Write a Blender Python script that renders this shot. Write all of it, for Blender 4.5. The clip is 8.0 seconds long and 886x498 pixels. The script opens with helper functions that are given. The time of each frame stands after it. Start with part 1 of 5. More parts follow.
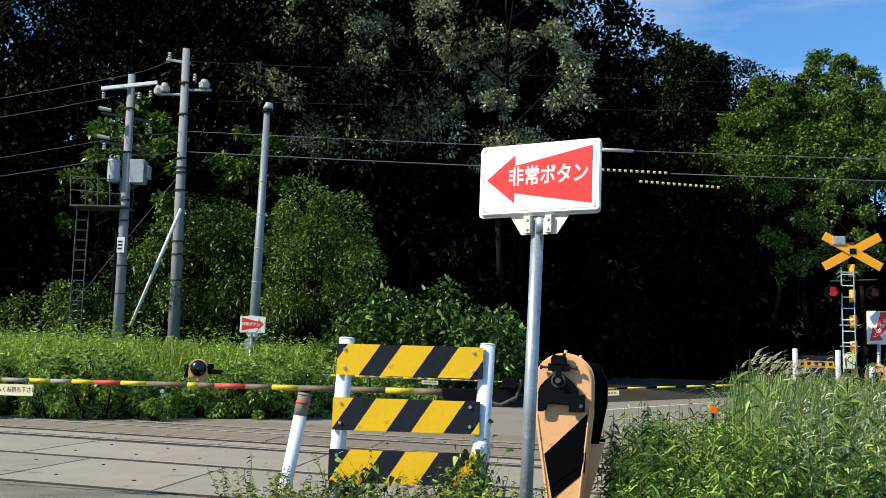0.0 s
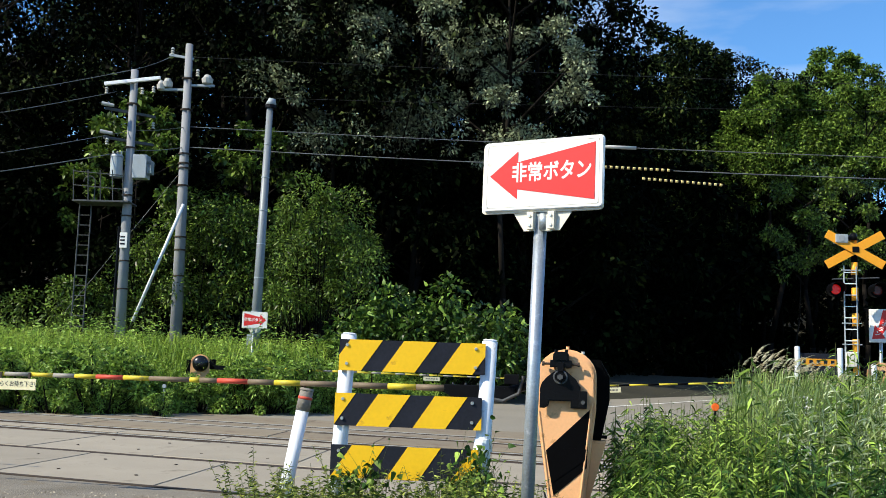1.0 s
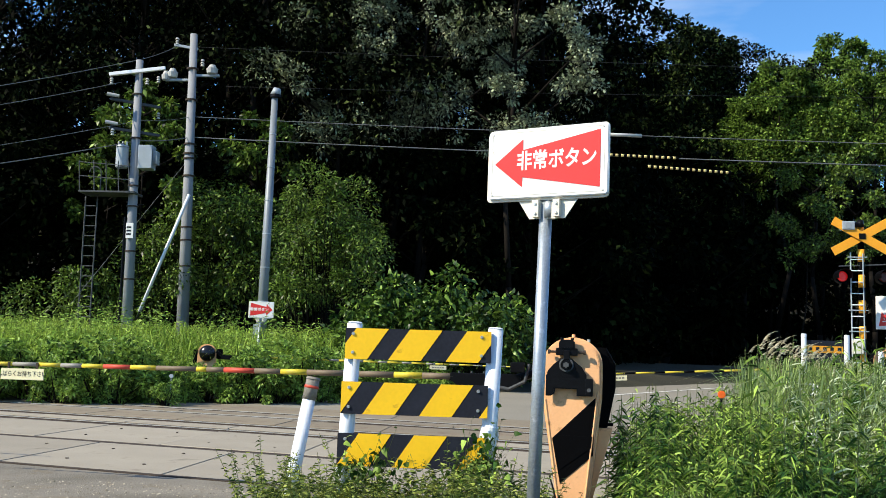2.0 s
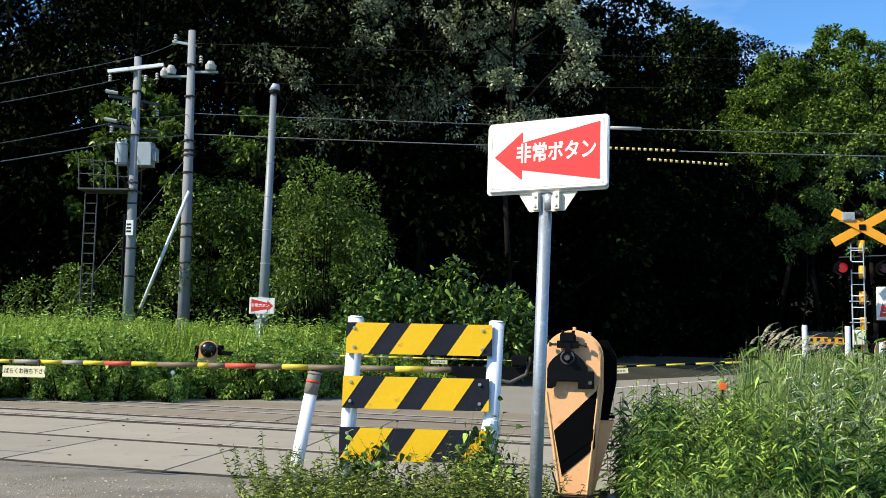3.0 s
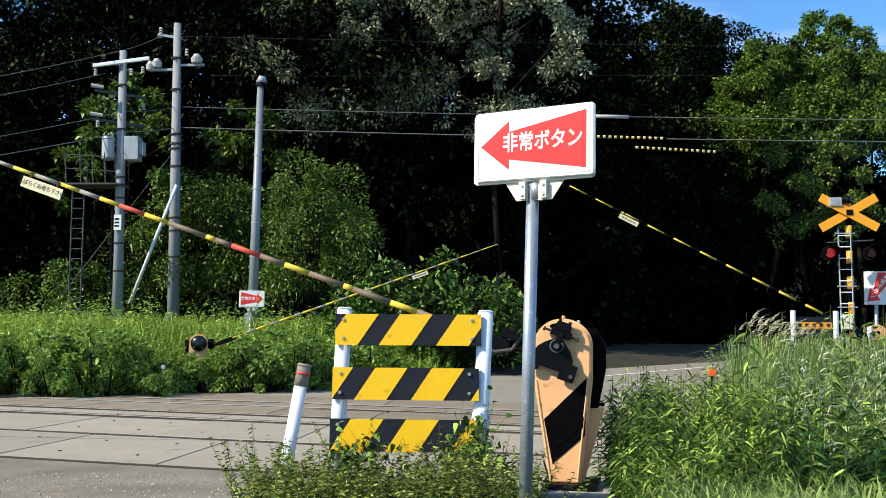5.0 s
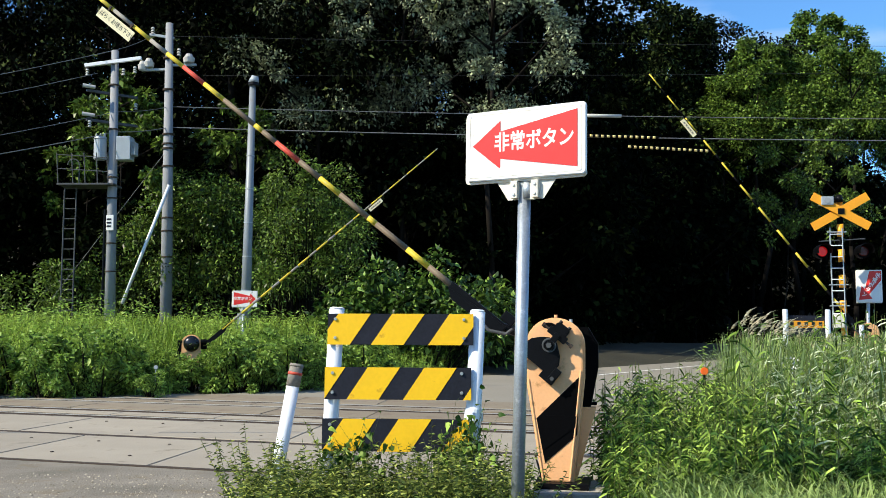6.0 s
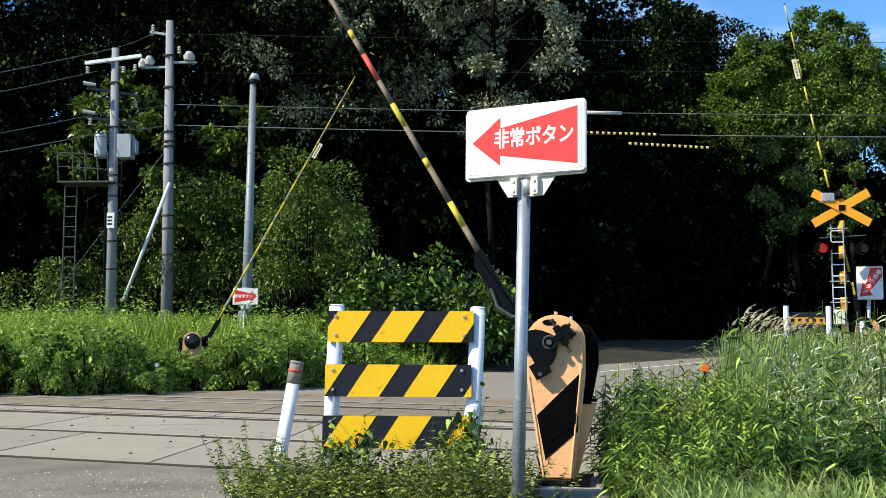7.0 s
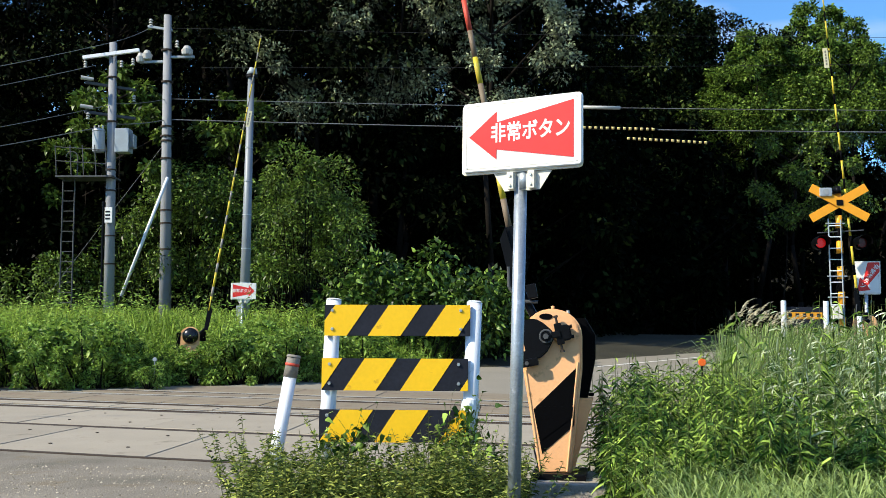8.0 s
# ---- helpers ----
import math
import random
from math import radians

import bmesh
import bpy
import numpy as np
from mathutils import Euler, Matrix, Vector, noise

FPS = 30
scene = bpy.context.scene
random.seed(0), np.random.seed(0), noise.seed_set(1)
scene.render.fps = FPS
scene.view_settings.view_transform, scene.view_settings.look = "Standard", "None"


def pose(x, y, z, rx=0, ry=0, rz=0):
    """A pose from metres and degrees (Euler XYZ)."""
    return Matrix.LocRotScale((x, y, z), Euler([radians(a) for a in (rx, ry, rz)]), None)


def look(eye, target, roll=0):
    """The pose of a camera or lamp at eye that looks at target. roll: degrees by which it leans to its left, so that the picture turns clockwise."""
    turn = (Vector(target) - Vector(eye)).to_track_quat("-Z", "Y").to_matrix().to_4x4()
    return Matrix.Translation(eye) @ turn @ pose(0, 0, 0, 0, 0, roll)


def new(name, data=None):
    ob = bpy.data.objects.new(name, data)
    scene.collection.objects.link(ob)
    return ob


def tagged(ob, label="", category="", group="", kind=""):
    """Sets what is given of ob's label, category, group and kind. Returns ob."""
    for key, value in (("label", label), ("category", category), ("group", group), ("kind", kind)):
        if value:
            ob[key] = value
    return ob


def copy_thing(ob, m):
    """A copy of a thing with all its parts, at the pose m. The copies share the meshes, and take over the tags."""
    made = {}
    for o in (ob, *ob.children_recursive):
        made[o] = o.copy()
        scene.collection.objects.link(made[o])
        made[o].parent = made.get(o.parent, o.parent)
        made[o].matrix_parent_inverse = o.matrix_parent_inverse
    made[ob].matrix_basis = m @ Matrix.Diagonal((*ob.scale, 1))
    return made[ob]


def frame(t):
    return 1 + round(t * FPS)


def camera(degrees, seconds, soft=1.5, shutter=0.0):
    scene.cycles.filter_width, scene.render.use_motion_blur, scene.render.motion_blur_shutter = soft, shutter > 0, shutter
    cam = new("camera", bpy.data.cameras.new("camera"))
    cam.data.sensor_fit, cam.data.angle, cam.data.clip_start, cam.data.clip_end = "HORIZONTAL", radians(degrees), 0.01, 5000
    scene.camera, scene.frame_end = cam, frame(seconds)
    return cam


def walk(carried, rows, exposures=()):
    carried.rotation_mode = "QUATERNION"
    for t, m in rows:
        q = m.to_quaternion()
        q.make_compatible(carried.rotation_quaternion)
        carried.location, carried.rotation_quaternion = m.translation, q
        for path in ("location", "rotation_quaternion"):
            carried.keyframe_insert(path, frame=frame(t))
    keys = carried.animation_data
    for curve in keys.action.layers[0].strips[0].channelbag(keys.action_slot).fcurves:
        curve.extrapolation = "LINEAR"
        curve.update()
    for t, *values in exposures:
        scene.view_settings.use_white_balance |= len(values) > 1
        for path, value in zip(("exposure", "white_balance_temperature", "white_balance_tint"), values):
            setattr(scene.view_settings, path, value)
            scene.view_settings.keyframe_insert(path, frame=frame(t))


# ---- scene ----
cam = camera(48.26, 8.0, soft=0.85)
EYE = (0.0, 0.0, 0.985)
TURNS = [  # seconds, yaw, pitch, roll, drift of the eye sideways and upwards
    (0, 0.480, 7.382, -2.073, -0.0007, 0.0153), (0.5, 0.374, 7.142, -2.322, -0.0027, 0.0134), (1, 0.577, 7.181, -2.316, -0.0033, 0.0117),
    (1.5, 0.767, 6.839, -2.260, -0.0006, 0.0101), (3, 1.007, 6.231, -1.619, -0.0010, 0.0015), (3.5, 0.692, 6.024, -1.351, -0.0009, -0.0024),
    (4, 0.793, 5.911, -1.140, 0.0, 0.0), (4.5, 0.729, 5.734, -0.973, 0.0043, -0.0002), (6, 0.125, 5.680, -0.637, 0.0169, -0.0010),
    (6.5, 0.214, 5.658, -0.594, 0.0181, -0.0028), (7, 0.185, 5.520, -0.550, 0.0217, -0.0019), (7.5, 0.197, 5.198, -0.584, 0.0275, -0.0041),
    (8, 0.094, 5.231, -0.574, 0.0320, -0.0077)]
walk(cam, [(t, pose(EYE[0] + dx, EYE[1], EYE[2] + dz, 90 + p, r, y)) for t, y, p, r, dx, dz in TURNS],
     [(0, 0.28), (0.5, 0.35), (1, 0.39), (1.5, 0.42), (3, 0.46), (3.5, 0.47), (8, 0.47)])

# ---- light ----
SUN_TO = Vector((-0.70, -0.33, 0.61)).normalized()  # towards the sun
world = bpy.data.worlds.new("sky")
scene.world = world
world.use_nodes = True
wn, wl = world.node_tree.nodes, world.node_tree.links
sky = wn.new("ShaderNodeTexSky")
sky.sky_type, sky.sun_disc = "NISHITA", False
sky.sun_elevation = math.asin(SUN_TO.z)
sky.sun_rotation = math.atan2(SUN_TO.x, SUN_TO.y)
sky.air_density, sky.dust_density, sky.ozone_density = 1.2, 0.0, 5.0
deep = wn.new("ShaderNodeVectorMath")          # a deep, clear summer blue
deep.operation = "MULTIPLY"
deep.inputs[1].default_value = (0.62, 0.93, 1.17)
wl.new(sky.outputs[0], deep.inputs[0])
wisp_at, wisp, thin, veil = wn.new("ShaderNodeTexCoord"), wn.new("ShaderNodeTexNoise"), wn.new("ShaderNodeMapRange"), wn.new("ShaderNodeMix")
stretch = wn.new("ShaderNodeMapping")             # thin cirrus drawn out sideways
stretch.inputs["Scale"].default_value = (2.2, 2.2, 9.0)
stretch.inputs["Rotation"].default_value = (0.3, 0.25, 0.6)
stretch.inputs["Location"].default_value = (0.55, 0.2, 0.3)
wl.new(wisp_at.outputs["Generated"], stretch.inputs[0]), wl.new(stretch.outputs[0], wisp.inputs["Vector"])
wisp.inputs["Scale"].default_value, wisp.inputs["Detail"].default_value = 1.6, 6
thin.inputs[1].default_value, thin.inputs[2].default_value, thin.inputs[4].default_value = 0.46, 0.74, 0.55
veil.data_type = "RGBA"
veil.inputs[7].default_value = (5.5, 6.0, 6.6, 1)
wl.new(wisp.outputs[0], thin.inputs[0]), wl.new(thin.outputs[0], veil.inputs[0]), wl.new(deep.outputs[0], veil.inputs[6])
wl.new(veil.outputs[2], wn["Background"].inputs[0])
wn["Background"].inputs[1].default_value = 0.125
sun = new("sun", bpy.data.lights.new("sun", "SUN"))
sun.data.energy, sun.data.angle, sun.data.color = 5.0, radians(0.53), (1.0, 0.92, 0.73)
sun.matrix_world = look(SUN_TO * 50, (0, 0, 0))


# ---- materials ----
def mat(name, color, rough=0.6, metal=0.0, var=0.15, scale=6.0, fine=60.0, bump=0.1, dirt=None, dirt_amount=0.0, dirt_scale=2.0, coat=0.0, spec=0.35, piece=0.0):
    """A surface with large blotches, fine grain, relief and patches of dirt."""
    m = bpy.data.materials.new(name)
    m.use_nodes = True
    n, l = m.node_tree.nodes, m.node_tree.links
    p = n["Principled BSDF"]
    p.inputs["Roughness"].default_value, p.inputs["Metallic"].default_value = rough, metal
    p.inputs["Coat Weight"].default_value = coat
    p.inputs["Specular IOR Level"].default_value = spec
    co = n.new("ShaderNodeTexCoord")
    big, small = n.new("ShaderNodeTexNoise"), n.new("ShaderNodeTexNoise")
    big.inputs["Scale"].default_value, small.inputs["Scale"].default_value = scale, fine
    big.inputs["Detail"].default_value, small.inputs["Detail"].default_value = 5, 4
    for t in (big, small):
        l.new(co.outputs["Object"], t.inputs["Vector"])
    add = n.new("ShaderNodeMath")
    add.operation = "ADD"
    l.new(big.outputs[0], add.inputs[0]), l.new(small.outputs[0], add.inputs[1])
    ramp = n.new("ShaderNodeMapRange")
    ramp.inputs[1].default_value, ramp.inputs[2].default_value = 0.6, 1.4
    ramp.inputs[3].default_value, ramp.inputs[4].default_value = 1 - var, 1 + var
    l.new(add.outputs[0], ramp.inputs[0])
    mul = n.new("ShaderNodeVectorMath")
    mul.operation = "SCALE"
    mul.inputs[0].default_value = color
    l.new(ramp.outputs[0], mul.inputs["Scale"])
    out = mul.outputs[0]
    if piece:
        each, lot = n.new("ShaderNodeObjectInfo"), n.new("ShaderNodeMapRange")
        lot.inputs[3].default_value, lot.inputs[4].default_value = 1 - piece, 1 + piece
        own = n.new("ShaderNodeVectorMath")
        own.operation = "SCALE"
        l.new(each.outputs["Random"], lot.inputs[0]), l.new(out, own.inputs[0]), l.new(lot.outputs[0], own.inputs["Scale"])
        out = own.outputs[0]
    if dirt:
        spots = n.new("ShaderNodeTexNoise")
        spots.inputs["Scale"].default_value, spots.inputs["Detail"].default_value = dirt_scale, 8
        spots.inputs["Roughness"].default_value = 0.7
        l.new(co.outputs["Object"], spots.inputs["Vector"])
        cut = n.new("ShaderNodeMapRange")
        cut.inputs[1].default_value, cut.inputs[2].default_value = 0.62 - 0.25 * dirt_amount, 0.72 - 0.1 * dirt_amount
        l.new(spots.outputs[0], cut.inputs[0])
        mix = n.new("ShaderNodeMix")
        mix.data_type = "RGBA"
        l.new(cut.outputs[0], mix.inputs[0]), l.new(out, mix.inputs[6])
        mix.inputs[7].default_value = (*dirt, 1)
        out = mix.outputs[2]
    l.new(out, p.inputs["Base Color"])
    if bump:
        b = n.new("ShaderNodeBump")
        b.inputs["Strength"].default_value, b.inputs["Distance"].default_value = bump, 0.01
        l.new(small.outputs[0], b.inputs["Height"]), l.new(b.outputs[0], p.inputs["Normal"])
    return m


def leaf_mat(name, dark, light, through_part=0.25, rough=0.45, spec=0.4, bias=1.0):
    """Foliage: each leaf its own green, some light through the blade."""
    m = bpy.data.materials.new(name)
    m.use_nodes = True
    n, l = m.node_tree.nodes, m.node_tree.links
    p = n["Principled BSDF"]
    p.inputs["Roughness"].default_value = rough
    p.inputs["Specular IOR Level"].default_value = spec
    geo = n.new("ShaderNodeNewGeometry")
    mix = n.new("ShaderNodeMix")
    mix.data_type = "RGBA"
    mix.inputs[6].default_value, mix.inputs[7].default_value = (*dark, 1), (*light, 1)
    # a high bias keeps most leaves dark; the woods' leaves use it as shade
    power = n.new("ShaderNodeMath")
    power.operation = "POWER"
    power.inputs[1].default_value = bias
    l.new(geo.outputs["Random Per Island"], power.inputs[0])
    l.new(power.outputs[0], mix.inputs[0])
    l.new(mix.outputs[2], p.inputs["Base Color"])
    tr = n.new("ShaderNodeBsdfTranslucent")
    l.new(mix.outputs[2], tr.inputs[0])
    sh = n.new("ShaderNodeMixShader")
    sh.inputs[0].default_value = through_part
    l.new(p.outputs[0], sh.inputs[1]), l.new(tr.outputs[0], sh.inputs[2])
    l.new(sh.outputs[0], n["Material Output"].inputs[0])
    return m


def glow_mat(name, color, strength):
    m = bpy.data.materials.new(name)
    m.use_nodes = True
    p = m.node_tree.nodes["Principled BSDF"]
    p.inputs["Base Color"].default_value = (*color, 1)
    p.inputs["Roughness"].default_value = 0.15
    p.inputs["Emission Color"].default_value = (*color, 1)
    p.inputs["Emission Strength"].default_value = strength
    return m


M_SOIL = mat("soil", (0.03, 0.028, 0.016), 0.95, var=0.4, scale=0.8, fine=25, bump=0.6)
M_ASPHALT = mat("asphalt", (0.225, 0.203, 0.168), 0.95, spec=0.08, var=0.5, scale=1.2, fine=75, bump=0.8, dirt=(0.20, 0.16, 0.11), dirt_amount=0.3, dirt_scale=2.6)
M_ROAD_FAR = mat("road_asphalt", (0.245, 0.222, 0.18), 0.9, var=0.15, scale=0.5, fine=40, bump=0.3)
M_CONCRETE = mat("concrete", (0.318, 0.280, 0.222), 0.9, piece=0.09, var=0.14, scale=1.5, fine=70, bump=0.25, dirt=(0.2, 0.17, 0.13), dirt_amount=0.2, dirt_scale=2.5)
M_SLAB_RUST = mat("rust_stained_concrete", (0.235, 0.195, 0.14), 0.9, piece=0.1, var=0.2, scale=1.5, fine=70, bump=0.25, dirt=(0.15, 0.10, 0.07), dirt_amount=0.4, dirt_scale=1.5)
M_BLOCK = mat("concrete_block", (0.36, 0.33, 0.28), 0.9, var=0.2, scale=6, fine=90, bump=0.4, dirt=(0.12, 0.11, 0.08), dirt_amount=0.4, dirt_scale=8)
M_RUST = mat("rusty_steel", (0.05, 0.036, 0.028), 0.85, 0.0, var=0.3, scale=4, fine=80, bump=0.3)
M_RAIL = mat("polished_rail", (0.46, 0.44, 0.41), 0.42, 0.5, var=0.15, scale=3, fine=60, bump=0.05)
M_LINE = mat("road_paint", (0.7, 0.69, 0.65), 0.8, var=0.15, scale=3, fine=60, bump=0.1, dirt=(0.25, 0.23, 0.2), dirt_amount=0.4, dirt_scale=6)
M_WHITE = mat("white_enamel", (0.82, 0.81, 0.78), 0.35, var=0.03, scale=5, fine=40, bump=0.02, dirt=(0.5, 0.46, 0.38), dirt_amount=0.05, dirt_scale=9)
M_CREAM = mat("cream_paint", (0.72, 0.68, 0.58), 0.5, var=0.06, scale=8, fine=60, bump=0.05, dirt=(0.35, 0.28, 0.2), dirt_amount=0.15, dirt_scale=12)
M_RED = mat("red_enamel", (0.72, 0.035, 0.03), 0.35, var=0.05, scale=5, fine=40, bump=0.02)
M_GALV = mat("galvanised_steel", (0.36, 0.40, 0.44), 0.42, 0.55, var=0.22, scale=14, fine=90, bump=0.08, dirt=(0.62, 0.66, 0.7), dirt_amount=0.25, dirt_scale=18)
M_POLE = mat("concrete_pole", (0.25, 0.26, 0.28), 0.8, var=0.12, scale=2, fine=50, bump=0.15, dirt=(0.25, 0.25, 0.24), dirt_amount=0.3, dirt_scale=3)
M_POLE_STEEL = mat("painted_steel_pole", (0.21, 0.235, 0.26), 0.5, 0.2, var=0.12, scale=2, fine=50, bump=0.08, dirt=(0.2, 0.2, 0.2), dirt_amount=0.2, dirt_scale=4)
M_POST = mat("white_post", (0.78, 0.80, 0.84), 0.5, var=0.06, scale=6, fine=50, bump=0.06, dirt=(0.4, 0.4, 0.36), dirt_amount=0.12, dirt_scale=9)
M_TAPE = mat("grey_tape", (0.22, 0.20, 0.17), 0.8, var=0.3, scale=12, fine=80, bump=0.3)
M_YELLOW = mat("yellow_board", (0.93, 0.545, 0.012), 0.45, var=0.06, scale=5, fine=50, bump=0.03, dirt=(0.6, 0.3, 0.02), dirt_amount=0.0, dirt_scale=10)
M_SLATE = mat("black_board", (0.017, 0.019, 0.028), 0.6, var=0.3, scale=7, fine=60, bump=0.04, spec=0.15)
M_PEACH = mat("faded_orange_paint", (0.86, 0.46, 0.22), 0.5, var=0.07, scale=4, fine=60, bump=0.05, dirt=(0.5, 0.25, 0.1), dirt_amount=0.12, dirt_scale=10)
M_BLACK = mat("black_paint", (0.002, 0.002, 0.0025), 0.6, spec=0.04, var=0.3, scale=6, fine=60, bump=0.08)
M_IRON = mat("black_iron", (0.005, 0.005, 0.006), 0.33, 0.0, spec=0.1, var=0.3, scale=10, fine=90, bump=0.15)
M_BOOM_Y = mat("faded_yellow", (0.58, 0.45, 0.03), 0.55, var=0.2, scale=12, fine=80, bump=0.05, dirt=(0.3, 0.26, 0.08), dirt_amount=0.35, dirt_scale=14)
M_BOOM_B = mat("weathered_brown_pole", (0.17, 0.125, 0.08), 0.6, var=0.2, scale=10, fine=80, bump=0.06)
M_BOOM_G = mat("weathered_grey_pole", (0.27, 0.25, 0.215), 0.55, var=0.2, scale=10, fine=80, bump=0.06)
M_BOOM_R = mat("faded_red", (0.55, 0.07, 0.04), 0.55, var=0.15, scale=10, fine=80, bump=0.05)
M_PLATE = mat("pale_yellow_plate", (0.72, 0.66, 0.42), 0.5, var=0.08, scale=10, fine=60, bump=0.03)
M_CROSS = mat("orange_yellow_board", (0.86, 0.36, 0.02), 0.45, var=0.05, scale=6, fine=40, bump=0.02)
M_GLOSS = mat("glossy_black", (0.006, 0.006, 0.008), 0.25, var=0.2, bump=0.0, spec=0.5)
M_GUARD = mat("cream_yellow_guard", (0.72, 0.56, 0.22), 0.6, var=0.1, bump=0.03)
M_CABLE = mat("black_cable", (0.02, 0.02, 0.02), 0.5, var=0.2)
M_WIRE = mat("grey_wire", (0.13, 0.135, 0.14), 0.6, 0.0, var=0.2)
M_DARKSTEEL = mat("dark_weathered_steel", (0.06, 0.065, 0.07), 0.7, var=0.3)
M_BOX = mat("grey_steel_box", (0.34, 0.38, 0.41), 0.5, 0.1, var=0.12, scale=4, fine=40, bump=0.05)
M_PORCELAIN = mat("porcelain", (0.46, 0.45, 0.42), 0.2, var=0.05)
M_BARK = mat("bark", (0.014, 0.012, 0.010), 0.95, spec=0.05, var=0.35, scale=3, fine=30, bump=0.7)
M_STEM = mat("green_stem", (0.10, 0.125, 0.035), 0.7, var=0.3)
M_BOLT = mat("bolt_steel", (0.6, 0.6, 0.58), 0.35, 0.8, var=0.1)
M_GRIT = leaf_mat("grit_stone", (0.13, 0.115, 0.09), (0.50, 0.44, 0.34), 0.0, 0.9, 0.1, 1.3)
M_GLASS = mat("grey_lens", (0.3, 0.32, 0.33), 0.12, var=0.05, bump=0)
M_REDLAMP = glow_mat("red_lamp_glow", (0.9, 0.01, 0.01), 0.15)
M_REDOFF = mat("dark_red_lens", (0.12, 0.01, 0.01), 0.2, var=0.1, bump=0)
M_ORANGE = mat("orange_reflector", (0.9, 0.16, 0.03), 0.3, var=0.08)
# woods' shade put into the leaf colour; rare light leaves stand in for glints
L_TREE_SHADED = leaf_mat("tree_leaf_shade_toned", (0.0012, 0.0024, 0.0009), (0.11, 0.145, 0.05), 0.05, 0.6, 0.02, 11.0)
L_SILVER = leaf_mat("silvery_tree_leaf", (0.006, 0.010, 0.005), (0.48, 0.55, 0.33), 0.1, 0.42, 0.25, 1.3)
L_BRIGHT = leaf_mat("bright_tree_leaf", (0.008, 0.024, 0.003), (0.27, 0.42, 0.07), 0.24, 0.5, 0.15, 1.5)
# near-black leaf colour that stands in for shade under the canopy
L_SHADE = leaf_mat("shade_painted_leaf", (0.0015, 0.003, 0.001), (0.03, 0.045, 0.012), 0.05, 0.7, 0.02, 8.0)
# darker copy of the tree green; the far edge's shade is in its colour
L_SHADE_FAR = leaf_mat("far_leaf_shade_toned", (0.002, 0.006, 0.0015), (0.12, 0.17, 0.045), 0.1, 0.6, 0.05, 5.0)
L_BUSH = leaf_mat("bush_leaf", (0.006, 0.018, 0.002), (0.24, 0.37, 0.06), 0.2, 0.42, 0.3, 1.6)
L_BROAD = leaf_mat("broad_shrub_leaf", (0.012, 0.04, 0.004), (0.27, 0.42, 0.07), 0.15, 0.42, 0.3, 3.0)
L_FOOT = leaf_mat("bank_shrub_leaf", (0.02, 0.06, 0.006), (0.36, 0.54, 0.10), 0.3, 0.42, 0.3, 1.1)
L_PALE = leaf_mat("pale_reed_leaf", (0.38, 0.47, 0.22), (0.84, 0.88, 0.62), 0.25, 0.4, 0.4)
L_WEED = leaf_mat("weed_leaf", (0.02, 0.06, 0.006), (0.44, 0.62, 0.11), 0.16, 0.5, 0.15, 2.3)
L_BANK = leaf_mat("bank_weed_leaf", (0.04, 0.10, 0.01), (0.46, 0.66, 0.12), 0.32, 0.45, 0.25, 0.8)
L_GRASS = leaf_mat("grass_blade", (0.05, 0.12, 0.01), (0.46, 0.62, 0.11), 0.34, 0.5, 0.25, 0.8)
L_REED = leaf_mat("reed_blade", (0.06, 0.12, 0.02), (0.50, 0.60, 0.28), 0.3, 0.4, 0.35, 0.9)
L_FINE = leaf_mat("fine_reed_blade", (0.06, 0.12, 0.02), (0.46, 0.58, 0.19), 0.3, 0.45, 0.25, 0.9)
L_PLUME = leaf_mat("reed_plume", (0.55, 0.48, 0.32), (0.85, 0.77, 0.58), 0.3, 0.7, 0.2)
L_FLOWER = leaf_mat("white_blossom", (0.6, 0.6, 0.55), (0.85, 0.85, 0.8), 0.2, 0.7, 0.2)
L_MUG = leaf_mat("mugwort_leaf", (0.03, 0.06, 0.010), (0.48, 0.54, 0.12), 0.25, 0.55, 0.15, 1.9)


# ---- mesh helpers ----
def bm_mesh(name, bm, smooth=False):
    me = bpy.data.meshes.new(name)
    bm.normal_update()
    bm.to_mesh(me)
    bm.free()
    if smooth:
        for f in me.polygons:
            f.use_smooth = True
    return me


def part(name, bm, material, parent=None, label="", smooth=False, m=None):
    """One bmesh as one mesh object, under a thing or a part."""
    me = bm_mesh(name, bm, smooth)
    me.materials.append(material)
    ob = new(name, me)
    if parent:
        ob.parent = parent
    if m is not None:
        ob.matrix_basis = m
    return tagged(ob, label)


def thing(name, label, category, m=None, group="", kind=""):
    ob = new(name)
    if m is not None:
        ob.matrix_basis = m
    return tagged(ob, label, category, group, kind)


def box(x0, x1, y0, y1, z0, z1, bevel=0.0, bm=None):
    bm = bm or bmesh.new()
    made = bmesh.ops.create_cube(bm, size=1, matrix=Matrix.Translation(((x0 + x1) / 2, (y0 + y1) / 2, (z0 + z1) / 2)) @ Matrix.Diagonal((x1 - x0, y1 - y0, z1 - z0, 1)))
    if bevel:
        edges = list({e for v in made["verts"] for e in v.link_edges})
        bmesh.ops.bevel(bm, geom=edges, offset=bevel, segments=2, affect="EDGES", profile=0.7)
    return bm


